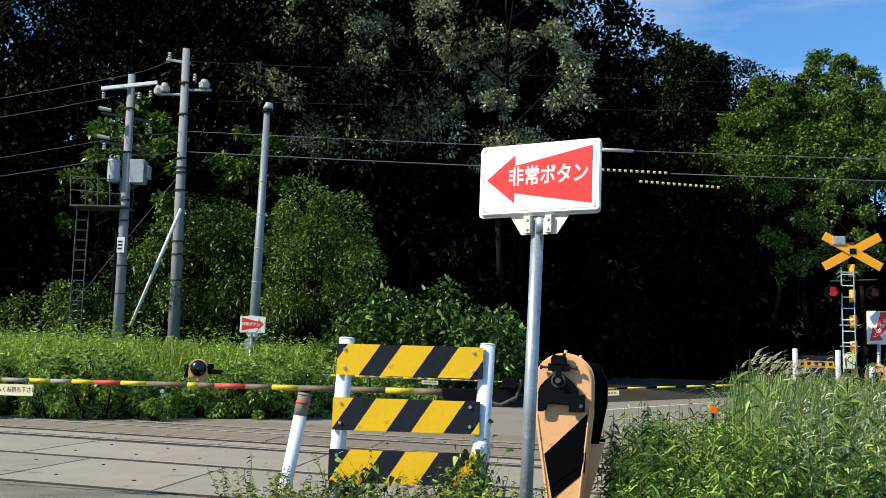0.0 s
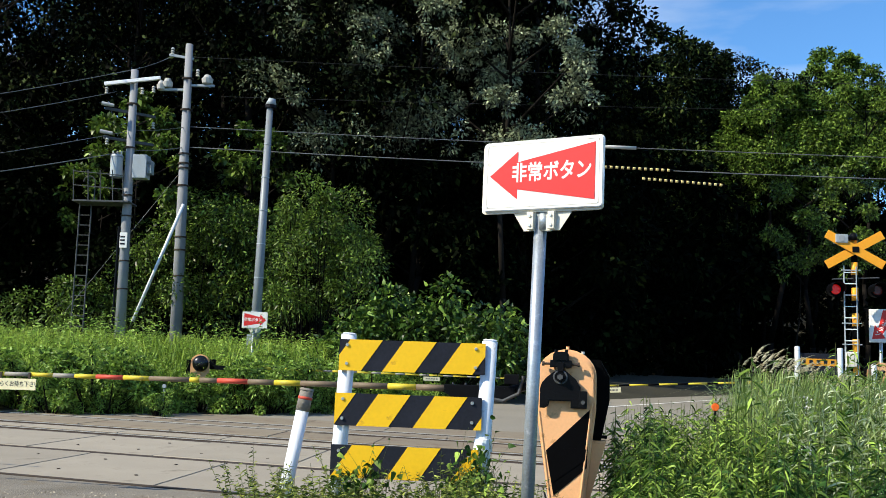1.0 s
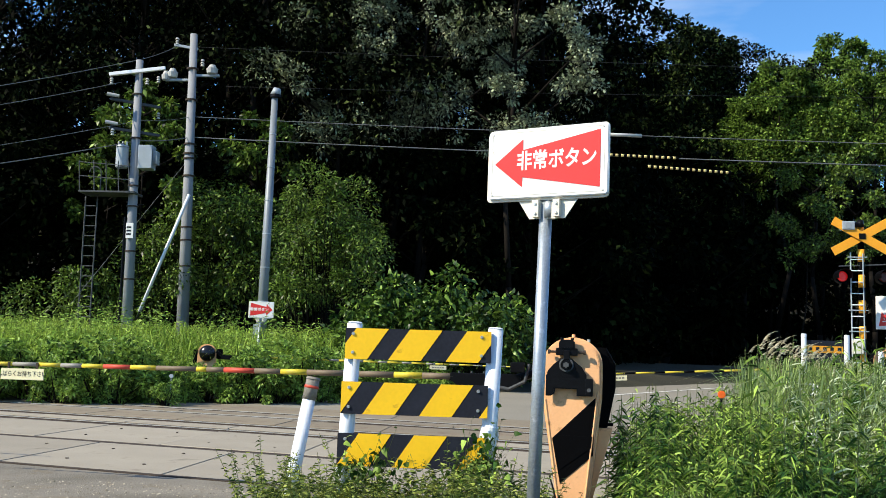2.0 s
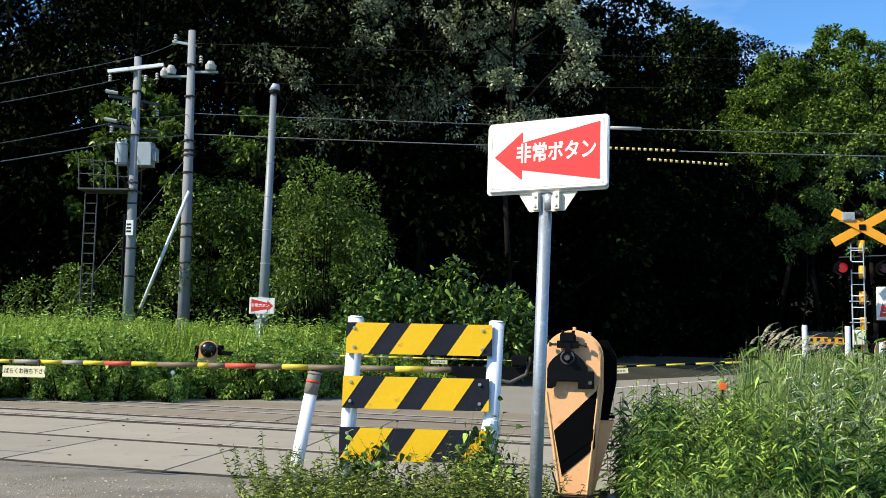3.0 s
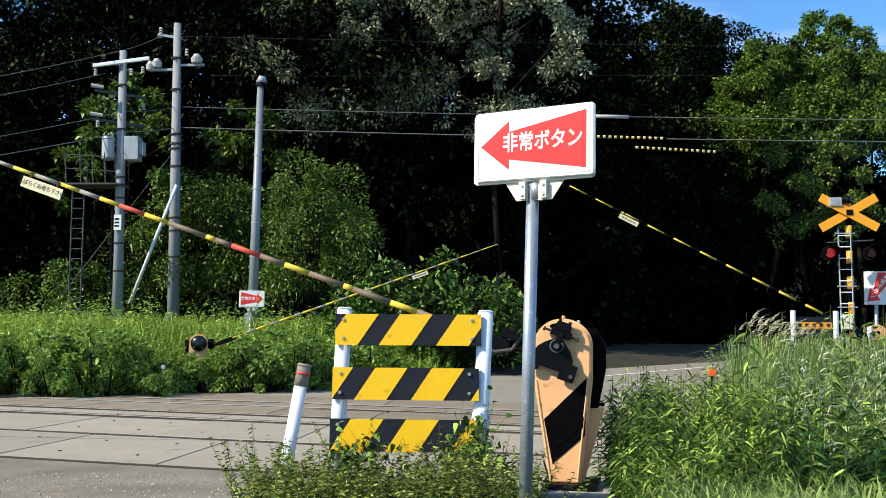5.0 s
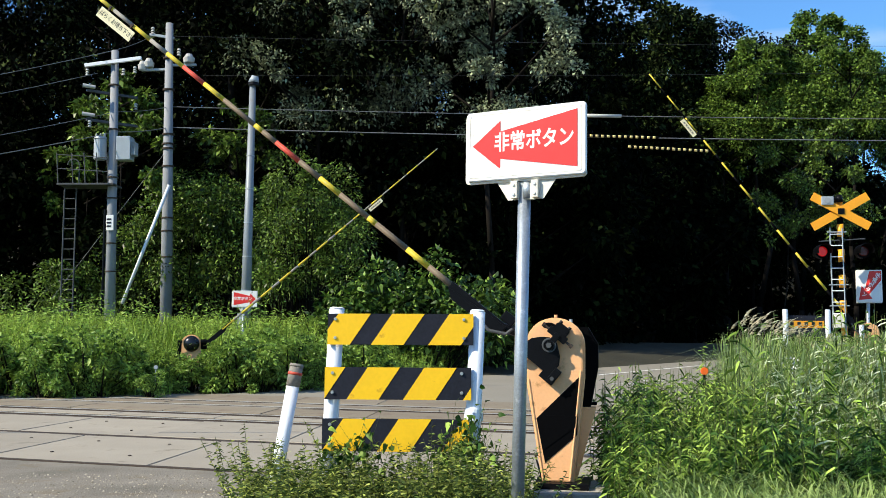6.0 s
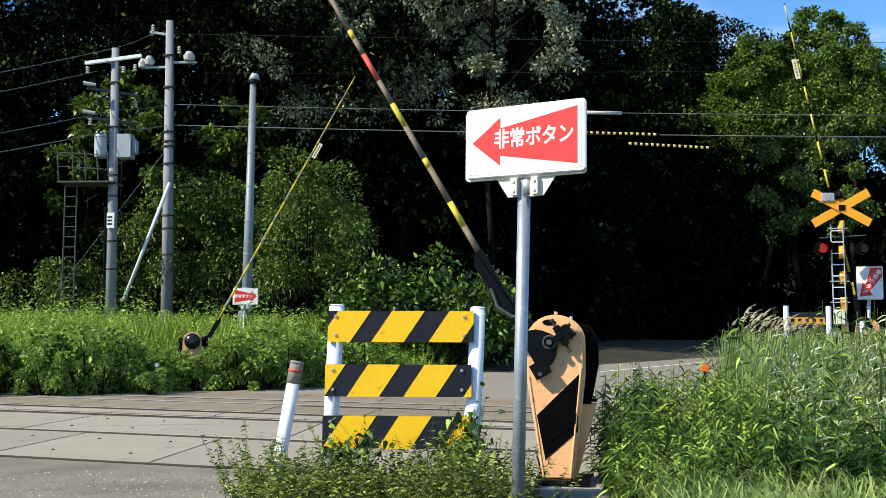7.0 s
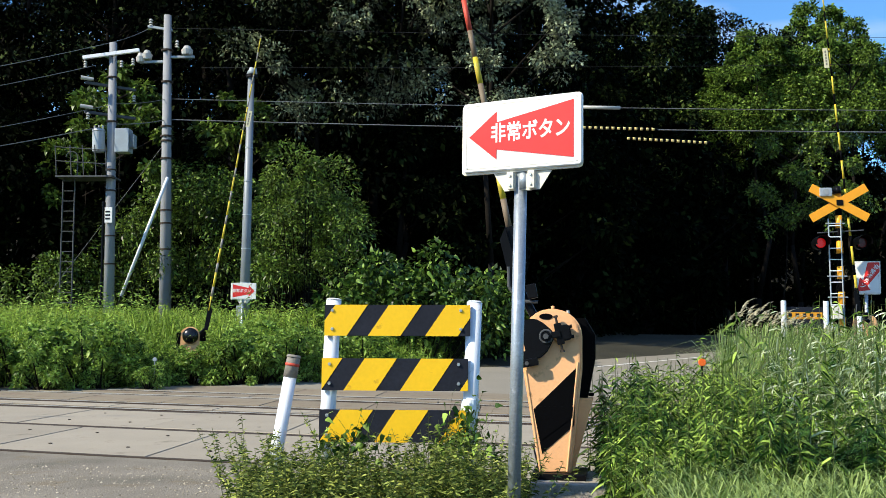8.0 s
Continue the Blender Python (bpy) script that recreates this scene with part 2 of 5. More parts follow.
def tube(a, b, r0, r1=None, seg=14, bm=None, bevel=0.0):
    """A round bar from a to b."""
    bm = bm or bmesh.new()
    a, b = Vector(a), Vector(b)
    r1 = r0 if r1 is None else r1
    turn = (b - a).to_track_quat("Z", "Y").to_matrix().to_4x4()
    made = bmesh.ops.create_cone(bm, cap_ends=True, segments=seg, radius1=r0, radius2=r1, depth=(b - a).length, matrix=Matrix.Translation((a + b) / 2) @ turn)
    if bevel:
        caps = [e for e in {e for v in made["verts"] for e in v.link_edges} if any(len(f.verts) > 4 for f in e.link_faces)]
        bmesh.ops.bevel(bm, geom=caps, offset=bevel, segments=2, affect="EDGES")
    return bm


def prism(points, y0, y1, bevel=0.0, bm=None):
    """A plate: outline in x, z, thick from y0 (front) to y1."""
    bm = bm or bmesh.new()
    front = [bm.verts.new((x, y0, z)) for x, z in points]
    back = [bm.verts.new((x, y1, z)) for x, z in points]
    f0, f1 = bm.faces.new(front), bm.faces.new(back[::-1])
    k = len(points)
    for i in range(k):
        bm.faces.new((front[i], back[i], back[(i + 1) % k], front[(i + 1) % k]))
    bmesh.ops.recalc_face_normals(bm, faces=bm.faces[:])
    if bevel:
        bmesh.ops.bevel(bm, geom=list({*f0.edges, *f1.edges}), offset=bevel, segments=2, affect="EDGES")
    return bm


def round_rect(w, h, r, steps=5):
    out = []
    for cx, cz, a0 in ((w / 2 - r, h / 2 - r, 0), (-w / 2 + r, h / 2 - r, 90), (-w / 2 + r, -h / 2 + r, 180), (w / 2 - r, -h / 2 + r, 270)):
        for i in range(steps):
            a = radians(a0 + 90 * i / (steps - 1))
            out.append((cx + r * math.cos(a), cz + r * math.sin(a)))
    return out


def lettering(text, size, material, parent, m, bold=0.0, squeeze=1.0):
    """Letters as a thin raised mesh in the x-z plane facing -y, centred."""
    cu = bpy.data.curves.new("lettering", "FONT")
    cu.body, cu.size, cu.extrude = text, size, 0.0004
    cu.bevel_depth, cu.bevel_resolution = bold, 1
    cu.align_x, cu.align_y = "CENTER", "CENTER"
    ob = new("lettering", cu)
    bpy.context.view_layer.update()
    me = bpy.data.meshes.new_from_object(ob.evaluated_get(bpy.context.evaluated_depsgraph_get()))
    bpy.data.objects.remove(ob)
    me.transform(pose(0, 0, 0, 90) @ Matrix.Diagonal((squeeze, 1, 0.2, 1)))
    me.materials.clear()
    me.materials.append(material)
    out = new("lettering", me)
    out.parent, out.matrix_basis = parent, m
    return out


def np_mesh(name, verts, faces, material):
    """A mesh from arrays of vertices and equal-sided faces."""
    me = bpy.data.meshes.new(name)
    verts, faces = np.asarray(verts, np.float32), np.asarray(faces, np.int32)
    k = faces.shape[1]
    me.vertices.add(len(verts)), me.loops.add(faces.size), me.polygons.add(len(faces))
    me.vertices.foreach_set("co", verts.ravel())
    me.loops.foreach_set("vertex_index", faces.ravel())
    me.polygons.foreach_set("loop_start", np.arange(0, faces.size, k, dtype=np.int32))
    me.update(calc_edges=True)
    me.materials.append(material)
    return me


def unit(v):
    return v / np.maximum(np.linalg.norm(v, axis=1, keepdims=True), 1e-9)


BLADE = ((0.45, 0.5),)                         # one pair of side points
LANCE = ((0.22, 0.42), (0.6, 0.40))
HEART = ((0.15, 0.46), (0.5, 0.36))


def leaves(rng, base, axis, length, width, lift=0.5, fold=0.25, droop=0.2, shape=BLADE):
    """Leaves: base, direction, length and width of each; folded along the rib and drooping."""
    axis = unit(axis)
    flat = unit(rng.normal(size=axis.shape) + np.array([0, 0, lift * 3]))
    side = unit(np.cross(axis, flat))
    up = np.cross(side, axis)
    L, W = length[:, None], width[:, None]
    down = np.array([0, 0, 1]) * L * droop
    right = [base + axis * L * p - down * p * p + side * W * h + up * W * fold * h * 2 for p, h in shape]
    left = [base + axis * L * p - down * p * p - side * W * h + up * W * fold * h * 2 for p, h in shape]
    ring = [base, *right, base + axis * L - down, *left[::-1]]
    c = len(ring)
    verts = np.stack(ring, 1).reshape(-1, 3)
    i = np.arange(len(base))[:, None] * c
    mid = len(shape) + 1
    tris = [[0, 1, mid], [0, mid, c - 1]] if c == 4 else [[0, 1, 5], [1, 2, 4], [1, 4, 5], [2, 3, 4]]
    return verts, np.concatenate([i + t for t in tris], 0)


def stems(a, b, r):
    """Three-sided stems from a to b."""
    k = len(a)
    ring = np.array([[1, 0, 0], [-0.5, 0.87, 0], [-0.5, -0.87, 0]])
    verts = np.concatenate([a[:, None] + ring * r, b[:, None] + ring * r * 0.4], 1).reshape(-1, 3)
    i = np.arange(k)[:, None] * 6
    faces = [i + [p, (p + 1) % 3, 3 + (p + 1) % 3] for p in range(3)] + [i + [p, 3 + (p + 1) % 3, 3 + p] for p in range(3)]
    return verts, np.concatenate(faces, 0)


def merged(pieces):
    verts, faces, n = [], [], 0
    for v, f in pieces:
        verts.append(v), faces.append(f + n)
        n += len(v)
    return np.concatenate(verts), np.concatenate(faces)


def stuff(name, pieces, material, label, category, parent=None):
    ob = new(name, np_mesh(name, *merged(pieces), material))
    if parent:
        ob.parent = parent
    return tagged(ob, label, category, kind="stuff")


# ---- ground, roads and tracks ----
TRACK = radians(-17.5)                       # the rails' direction in plan
ALONG = Vector((math.cos(TRACK), math.sin(TRACK), 0))
ACROSS = Vector((-math.sin(TRACK), math.cos(TRACK), 0))
JOINT = Vector((0.06, 1, 0)).normalized()    # the joints between slabs follow the road


def across_to(a, s):
    """The point a metres along the track and s metres from the camera across it, on a line with the road."""
    p0 = ALONG * a + ACROSS * 7.0
    return p0 + JOINT * ((s - 7.0) / JOINT.dot(ACROSS))


def sheet(name, outline, z, material, label, category, thick=0.0):
    bm = bmesh.new()
    f = bm.faces.new([bm.verts.new((x, y, z)) for x, y in outline])
    if f.normal.z < 0:
        f.normal_flip()
    return tagged(part(name, bm, material), label, category, kind="structure")


def clamp(v):
    return max(0.0, min(1.0, v))


def road_rise(y):
    """The road climbs gently beyond the tracks."""
    return 0.038 * max(0.0, min(y, 46.0) - 20.0)


def ground_height(x, y):
    """Low banks beyond the tracks, the climb of the road and raised ground added behind the woods to block low sky."""
    left = clamp((-x - 4.5 + (y - 20) * 0.9) / 4) * clamp((y - 17.5) / 5)
    right = clamp((x - 6.2 - max(0.0, y - 17) * 0.75) / 2) * clamp((y - 12) / 6) * clamp((40 - y) / 10)
    sky_block = 9.0 * clamp((y - 52) / 30) * clamp((12 - x) / 14) + 15.0 * clamp((y - 88) / 20)
    return 0.35 * left + 0.45 * right + road_rise(y) * clamp((x + 5) / 6) + sky_block


def build_ground():
    bm = bmesh.new()
    xs = [-2500, -600, -200, -90, -50] + [-40 + 2 * i for i in range(41)] + [50, 90, 200, 600, 2500]
    ys = [-2500, -600, -150, -60, -30, -15] + [-8 + 2 * i for i in range(40)] + [80, 90, 100, 110, 150, 600, 2500]
    grid = [[bm.verts.new((x, y, -0.03 + ground_height(x, y))) for x in xs] for y in ys]
    for j in range(len(ys) - 1):
        for i in range(len(xs) - 1):
            bm.faces.new((grid[j][i], grid[j][i + 1], grid[j + 1][i + 1], grid[j + 1][i]))
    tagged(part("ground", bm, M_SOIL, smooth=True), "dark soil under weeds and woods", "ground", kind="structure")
    near = [tuple(across_to(a, 6.98)[:2]) for a in (-30, -1.2)]
    sheet("road", [*near, (-0.9, 3.0), (-1.5, -14), (-30, -14)], 0.0, M_ASPHALT, "worn grey asphalt approach with grit", "road")
    bm = bmesh.new()
    rows = [(15.6, -9.5, 6.4), (17.7, -7.3, 6.9), (20.1, -4.4, 7.4), (22.5, -2.1, 8.4), (27, 1.2, 10.5), (33, 4.0, 12.5), (40, 8, 13.2), (60, 16, 21), (90, 30, 35)]
    lines = [[bm.verts.new((xl + (xr - xl) * k / 6, y, 0.006 + road_rise(y))) for k in range(7)] for y, xl, xr in rows]
    for p, q in zip(lines, lines[1:]):
        for k in range(6):
            bm.faces.new((p[k], p[k + 1], q[k + 1], q[k]))
    tagged(part("road_far", bm, M_ROAD_FAR), "grey asphalt road climbing into the shaded woods", "road", kind="structure")
    # worn painted lines on the far road
    bm = bmesh.new()
    for x0, y0, x1, y1, w in ((4.2, 27.0, 8.85, 33.0, 0.22), (5.0, 25.0, 5.65, 25.0, 0.12), (3.95, 24.0, 5.1, 24.0, 0.10)):
        steps = 6
        for k in range(steps):
            xa, ya, xb, yb = (x0 + (x1 - x0) * k / steps, y0 + (y1 - y0) * k / steps, x0 + (x1 - x0) * (k + 1) / steps, y0 + (y1 - y0) * (k + 1) / steps)
            bm.faces.new([bm.verts.new((x, y, 0.016 + road_rise(y))) for x, y in ((xa, ya), (xb, yb), (xb, yb + w), (xa, ya + w))])
    tagged(part("road_marking", bm, M_LINE), "worn white edge line on asphalt", "road marking", kind="structure")


PITCH = 1.63                                 # length of a slab


def build_crossing():
    crossing = tagged(new("level_crossing"), "concrete slabs laid between two rusty railway tracks", "level crossing", kind="structure")
    # bed under the slabs
    bm = bmesh.new()
    bm.faces.new([bm.verts.new(across_to(a, s) + Vector((0, 0, -0.02))) for a, s in ((-26, 6.98), (9, 6.98), (9, 17.6), (-26, 17.6))])
    part("track_bed", bm, M_RUST, crossing, "dark gritty bed in the joints")
    rows = [(7.03, 9.03), (9.22, 11.22), (11.83, 12.30), (12.90, 14.08), (14.70, 15.14), (15.76, 17.5)]
    rng = random.Random(4)
    pieces = []
    for r, (s0, s1) in enumerate(rows):
        shift = (0.0, 0.66, 0.6, 1.0, 0.3, 0.75)[r]
        for i in range(-15, 6):
            a0 = i * PITCH + shift + 0.2
            c = [across_to(a0, s0), across_to(a0 + PITCH - 0.018, s0), across_to(a0 + PITCH - 0.018, s1), across_to(a0, s1)]
            pieces.append((c, rng.uniform(-0.003, 0.004), M_CONCRETE if r < 3 else M_SLAB_RUST))
    for c, z, material in pieces:
        bm = bmesh.new()
        mid = sum(c, Vector()) / 4
        top = [bm.verts.new((p - mid).to_3d() * 0.994 + Vector((0, 0, 0.0))) for p in c]
        rim = [bm.verts.new((p - mid).to_3d() + Vector((0, 0, -0.008))) for p in c]
        low = [bm.verts.new((p - mid).to_3d() + Vector((0, 0, -0.06))) for p in c]
        bm.faces.new(top)
        for u, v in ((top, rim), (rim, low)):
            for k in range(4):
                bm.faces.new((u[k], v[k], v[(k + 1) % 4], u[(k + 1) % 4]))
        bmesh.ops.recalc_face_normals(bm, faces=bm.faces[:])
        part("slab", bm, material, crossing, m=Matrix.Translation(mid + Vector((0, 0, 0.012 + z))))
    # lifting holes in the near slabs
    for r, (s0, s1) in enumerate(rows[:2]):
        for i in range(-5, 3):
            for fa in (0.25, 0.75):
                for fs in (0.25, 0.75):
                    p = across_to(i * PITCH + (0.0, 0.66)[r] + 0.2 + PITCH * fa, s0 + (s1 - s0) * fs)
                    part("lifting_hole", tube((0, 0, -0.03), (0, 0, 0.0185), 0.016, seg=9), M_RUST, crossing, m=Matrix.Translation((p.x, p.y, 0)))

    def lay(name, s, half, z0, z1, material, bevel=0.0, a0=-26, a1=9):
        p = ACROSS * s
        part(name, box(a0, a1, -half, half, z0, z1, bevel), material, crossing, m=pose(p.x, p.y, 0, 0, 0, -17.5))

    for s, inner in ((11.52, 1), (12.587, -1), (14.38, 1), (15.447, -1)):
        lay("flangeway", s, 0.285, -0.03, 0.002, M_RUST)
        lay("rail", s, 0.046, 0.002, 0.013, M_RUST)
        lay("rail_head", s, 0.034, 0.013, 0.018, M_RAIL, 0.002)
        lay("guard_rail", s + inner * 0.10, 0.012, 0.002, 0.012, M_RUST)
    lay("joint_filler", 9.125, 0.09, -0.03, 0.009, M_RUST)
    lay("joint_filler", 7.004, 0.030, -0.03, 0.010, M_RUST)


def build_grit():
    """Loose stones on the near asphalt and along the slab edges."""
    rng = np.random.default_rng(9)
    n = 14000
    x, y = rng.uniform(-4.2, -0.7, n), rng.uniform(4.6, 7.6, n)
    s = 0.301 * x + 0.954 * y
    y = np.where(s < 6.95, y, y - 1.2 - rng.random(n) * 1.2)
    r = 0.0018 + 0.009 * rng.random(n) ** 7
    shape = np.array([[1, 0, 0], [0, 1, 0], [-1, 0, 0], [0, -1, 0], [0, 0, 0.9]])
    v = np.stack([x, y, np.full(n, 0.001)], 1)[:, None] + shape[None] * r[:, None, None] * (0.7 + 0.6 * rng.random((n, 5, 1)))
    i = np.arange(n)[:, None] * 5
    stuff("grit", [(v.reshape(-1, 3), np.concatenate([i + t for t in ([0, 1, 4], [1, 2, 4], [2, 3, 4], [3, 0, 4])], 0))], M_GRIT, "loose pale grit on worn asphalt", "gravel")


# ---- signs ----
def bolts(parent, places, r=0.008, y=0.0):
    for x, z in places:
        part("bolt", tube((x, y, z), (x, y - r * 0.8, z), r, r * 0.75, 8), M_BOLT, parent)


def button_sign(label, m, w, h, arrow, text, text_size, pole_bottom, pole_top, pole_r, bracket=True, pole_mat=None, lean=1.0):
    """White enamel plate with a red arrow and white letters, on a pipe with a bracket. arrow: outline in the plate's halves."""
    sign = thing("emergency_button_sign", label, "sign", m, "emergency button signs")
    plate = part("sign_plate", prism(round_rect(w, h, 0.018 * w / 0.65), -0.012, 0.012, 0.004), M_WHITE, sign)
    frame_bm = prism(round_rect(w * 1.012, h * 1.02, 0.02 * w / 0.65), 0.002, 0.016)
    part("plate_back", frame_bm, M_CREAM, sign, "dull cream folded rim", m=pose(-0.008, 0.004, -0.008))
    edge_w, edge_h = w / 2 - 0.022, h / 2 - 0.018
    for x0, x1, z0, z1 in ((-edge_w, edge_w, edge_h, edge_h + 0.002), (-edge_w, edge_w, -edge_h - 0.002, -edge_h), (-edge_w - 0.002, -edge_w, -edge_h, edge_h), (edge_w, edge_w + 0.002, -edge_h, edge_h)):
        part("border_line", box(x0, x1, -0.0136, -0.012, z0, z1), M_CREAM, plate, "fine embossed border line")
    part("red_arrow", prism([(x * w / 2, z * h / 2) for x, z in arrow], -0.0145, -0.0125), M_RED, plate, "red arrow")
    word, tx, tz, tilt, squeeze = text
    if isinstance(tx, tuple):        # one letter after another along a slanting line
        for k, letter in enumerate(word):
            f = k / (len(word) - 1)
            x, z = tx[0] + (tx[1] - tx[0]) * f, tz[0] + (tz[1] - tz[0]) * f
            lettering(letter, text_size, M_WHITE, plate, pose(x * w / 2, -0.016, z * h / 2, 0, -tilt, 0), bold=text_size * 0.024, squeeze=squeeze)
    else:
        lettering(word, text_size, M_WHITE, plate, pose(tx * w / 2, -0.0152, tz * h / 2, 0, -tilt, 0), bold=text_size * 0.024, squeeze=squeeze)
    bolts(sign, [(x * w * 0.46, z * h * 0.44) for x in (-1, 1) for z in (-1, 1)], 0.005, -0.012)
    pole = part("pole", tube((0, 0.045, pole_bottom), (0, 0.045, pole_top), pole_r, seg=24), pole_mat or M_GALV, sign, smooth=True, m=pose(-0.018, 0, 0, 0, lean, 0))
    if bracket:
        part("bracket", prism([(-0.175, -h / 2 + 0.01), (0.175, -h / 2 + 0.01), (0.095, -h / 2 - 0.105), (-0.10, -h / 2 - 0.105)], 0.016, 0.020), M_CREAM, sign, "cream trapezoid bracket plate")
        for s in (-1, 1):
            c = part("clamp", box(s * 0.045 - 0.018 + s * 0.012, s * 0.045 + 0.018 + s * 0.012, -0.012, 0.016, -h / 2 - 0.10, -h / 2 - 0.012, 0.004), M_CREAM, sign)
            bolts(c, [(s * 0.057, -h / 2 - 0.032), (s * 0.057, -h / 2 - 0.08)], 0.009, -0.012)
        part("clamp_band", tube((0, 0.045, -h / 2 - 0.10), (0, 0.045, -h / 2 - 0.005), pole_r * 1.12, seg=24), M_GALV, sign, smooth=True)
    return sign


ARROW = [(-0.885, 0.01), (-0.405, 0.69), (-0.405, 0.38), (0.874, 0.81), (0.874, -0.79), (-0.405, -0.40), (-0.405, -0.69)]


def build_signs():
    button_sign("white and red emergency button sign on a galvanised pipe", pose(0.408, 4.90, 2.012, 0, 0.2, -28.9), 0.653, 0.359,
                ARROW, ("非常ボタン", 0.16, 0.03, 0, 0.84), 0.104, -2.03, -0.17, 0.0325)
    right_arrow = [(-x, z) for x, z in ARROW[::-1]]
    button_sign("small white and red emergency button sign beside a tall pole", pose(-4.94, 24.4, 2.12, 0, 0, 4), 0.61, 0.40,
                right_arrow, ("非常ボタン", -0.16, 0.0, 0, 0.95), 0.095, -2.1, -0.2, 0.03)
    diagonal = [(-0.85, -0.86), (-0.62, 0.02), (-0.36, -0.18), (0.02, 0.93), (0.93, 0.93), (0.93, 0.36), (-0.04, -0.52), (0.2, -0.78)]
    button_sign("upright white sign with a slanting red arrow by the crossbuck", pose(7.47, 17.4, 2.14, 0, 0, -14), 0.42, 0.57,
                diagonal, ("非常ボタン", (0.66, -0.40), (0.62, -0.52), -20, 0.95), 0.095, -2.1, 0.2, 0.03, bracket=False)


# ---- striped boards ----
def clip_stripe(w, h, x0, x1, slant):
    """The part of a slanting stripe that lies on a board w by h: lower edge x0..x1, upper edge moved by slant."""
    poly = [(x0, 0.0), (x1, 0.0), (x1 + slant, h), (x0 + slant, h)]
    for side, lim in ((1, 0.0), (-1, w)):
        out = []
        for i in range(len(poly)):
            p, q = poly[i], poly[(i + 1) % len(poly)]
            a, b = side * (p[0] - lim), side * (q[0] - lim)
            if a >= 0:
                out.append(p)
            if (a >= 0) != (b >= 0):
                k = a / (a - b)
                out.append((p[0] + (q[0] - p[0]) * k, p[1] + (q[1] - p[1]) * k))
        poly = out
        if len(poly) < 3:
            return []
    return poly


def build_barricade():
    bar = thing("barricade", "yellow and black striped road barricade on white posts among weeds", "barricade", pose(-0.26, 5.77, 0, 0, 1.9, -2))
    for x, top, r in ((-0.405, 1.195, 0.045), (0.424, 1.215, 0.045)):
        post = part("post", tube((x, 0.052, -0.05), (x, 0.052, top), r, seg=24, bevel=0.006), M_POST, bar, smooth=False)
        for f in post.data.polygons:
            f.use_smooth = len(f.vertices) == 4
        if x > 0:
            part("wrap", tube((x, 0.045, 0.56), (x, 0.045, 0.665), 0.058, 0.05, 18, bevel=0.018), M_POST, post, "bulging white wrapping")
        part("post_cap", tube((x, 0.052, top - 0.001), (x, 0.052, top + 0.006), r * 1.03, r * 0.7, 24), M_POST, post)
    # board: height of lower edge, height, yellow stripes on the lower edge, ends
    boards = ((0.985, 0.18, (-0.06, 0.253, 0.586), 0.19), (0.67, 0.185, (-0.19, 0.127, 0.455, 0.80), 0.187), (0.375, 0.185, (0.0, 0.32, 0.69), 0.19))
    for z, h, starts, wide in boards:
        w, tilt = 0.848, -2.2
        board = part("board", prism([(0, 0), (w, 0), (w, h), (0, h)], -0.012, 0.006, 0.002), M_SLATE, bar, m=pose(-0.44, 0, z - 0.006, 0, tilt, 0))
        for x0 in starts:
            poly = clip_stripe(w, h, x0, x0 + wide, 0.122)
            if poly:
                part("stripe", prism(poly, -0.0145, -0.0122), M_YELLOW, board, "yellow reflective stripe")
        bolts(board, [(x, zz) for x in (0.045, w - 0.055) for zz in (h * 0.22, h * 0.82)], 0.011, -0.013)


def build_leaning_post():
    post = thing("leaning_post", "leaning white pipe post with a taped grey collar", "post", look((-1.03, 6.1, 0.0), (-0.895, 6.16, 0.9)) @ pose(0, 0, 0, 180, 0, 0))
    body = part("pipe", tube((0, 0, -0.1), (0, 0, 0.76), 0.040, seg=22), M_POST, post, smooth=True)
    part("collar", tube((0, 0, 0.745), (0, 0, 0.885), 0.043, 0.041, 22), M_TAPE, post, "frayed grey tape collar", smooth=True)
    part("red_band", tube((0, 0, 0.815), (0, 0, 0.832), 0.0445, seg=22), M_BOOM_R, post, "faded red band", smooth=True)
    part("rim", tube((0, 0, 0.868), (0, 0, 0.876), 0.0455, seg=22), M_TAPE, post, smooth=True)


# ---- gate machines ----
def coffin(w_top, w_low, h, steps=14, shift=0.0):
    """The case's face: round shoulders above, tapering to a narrow foot."""
    r = w_top / 2
    out = [(r * math.cos(radians(a)), h - r + r * 0.92 * math.sin(radians(a))) for a in np.linspace(0, 180, steps)]
    out = [(r, h * 0.62)] + out + [(-r, h * 0.62), (shift - w_low / 2, 0), (shift + w_low / 2, 0)]
    return out


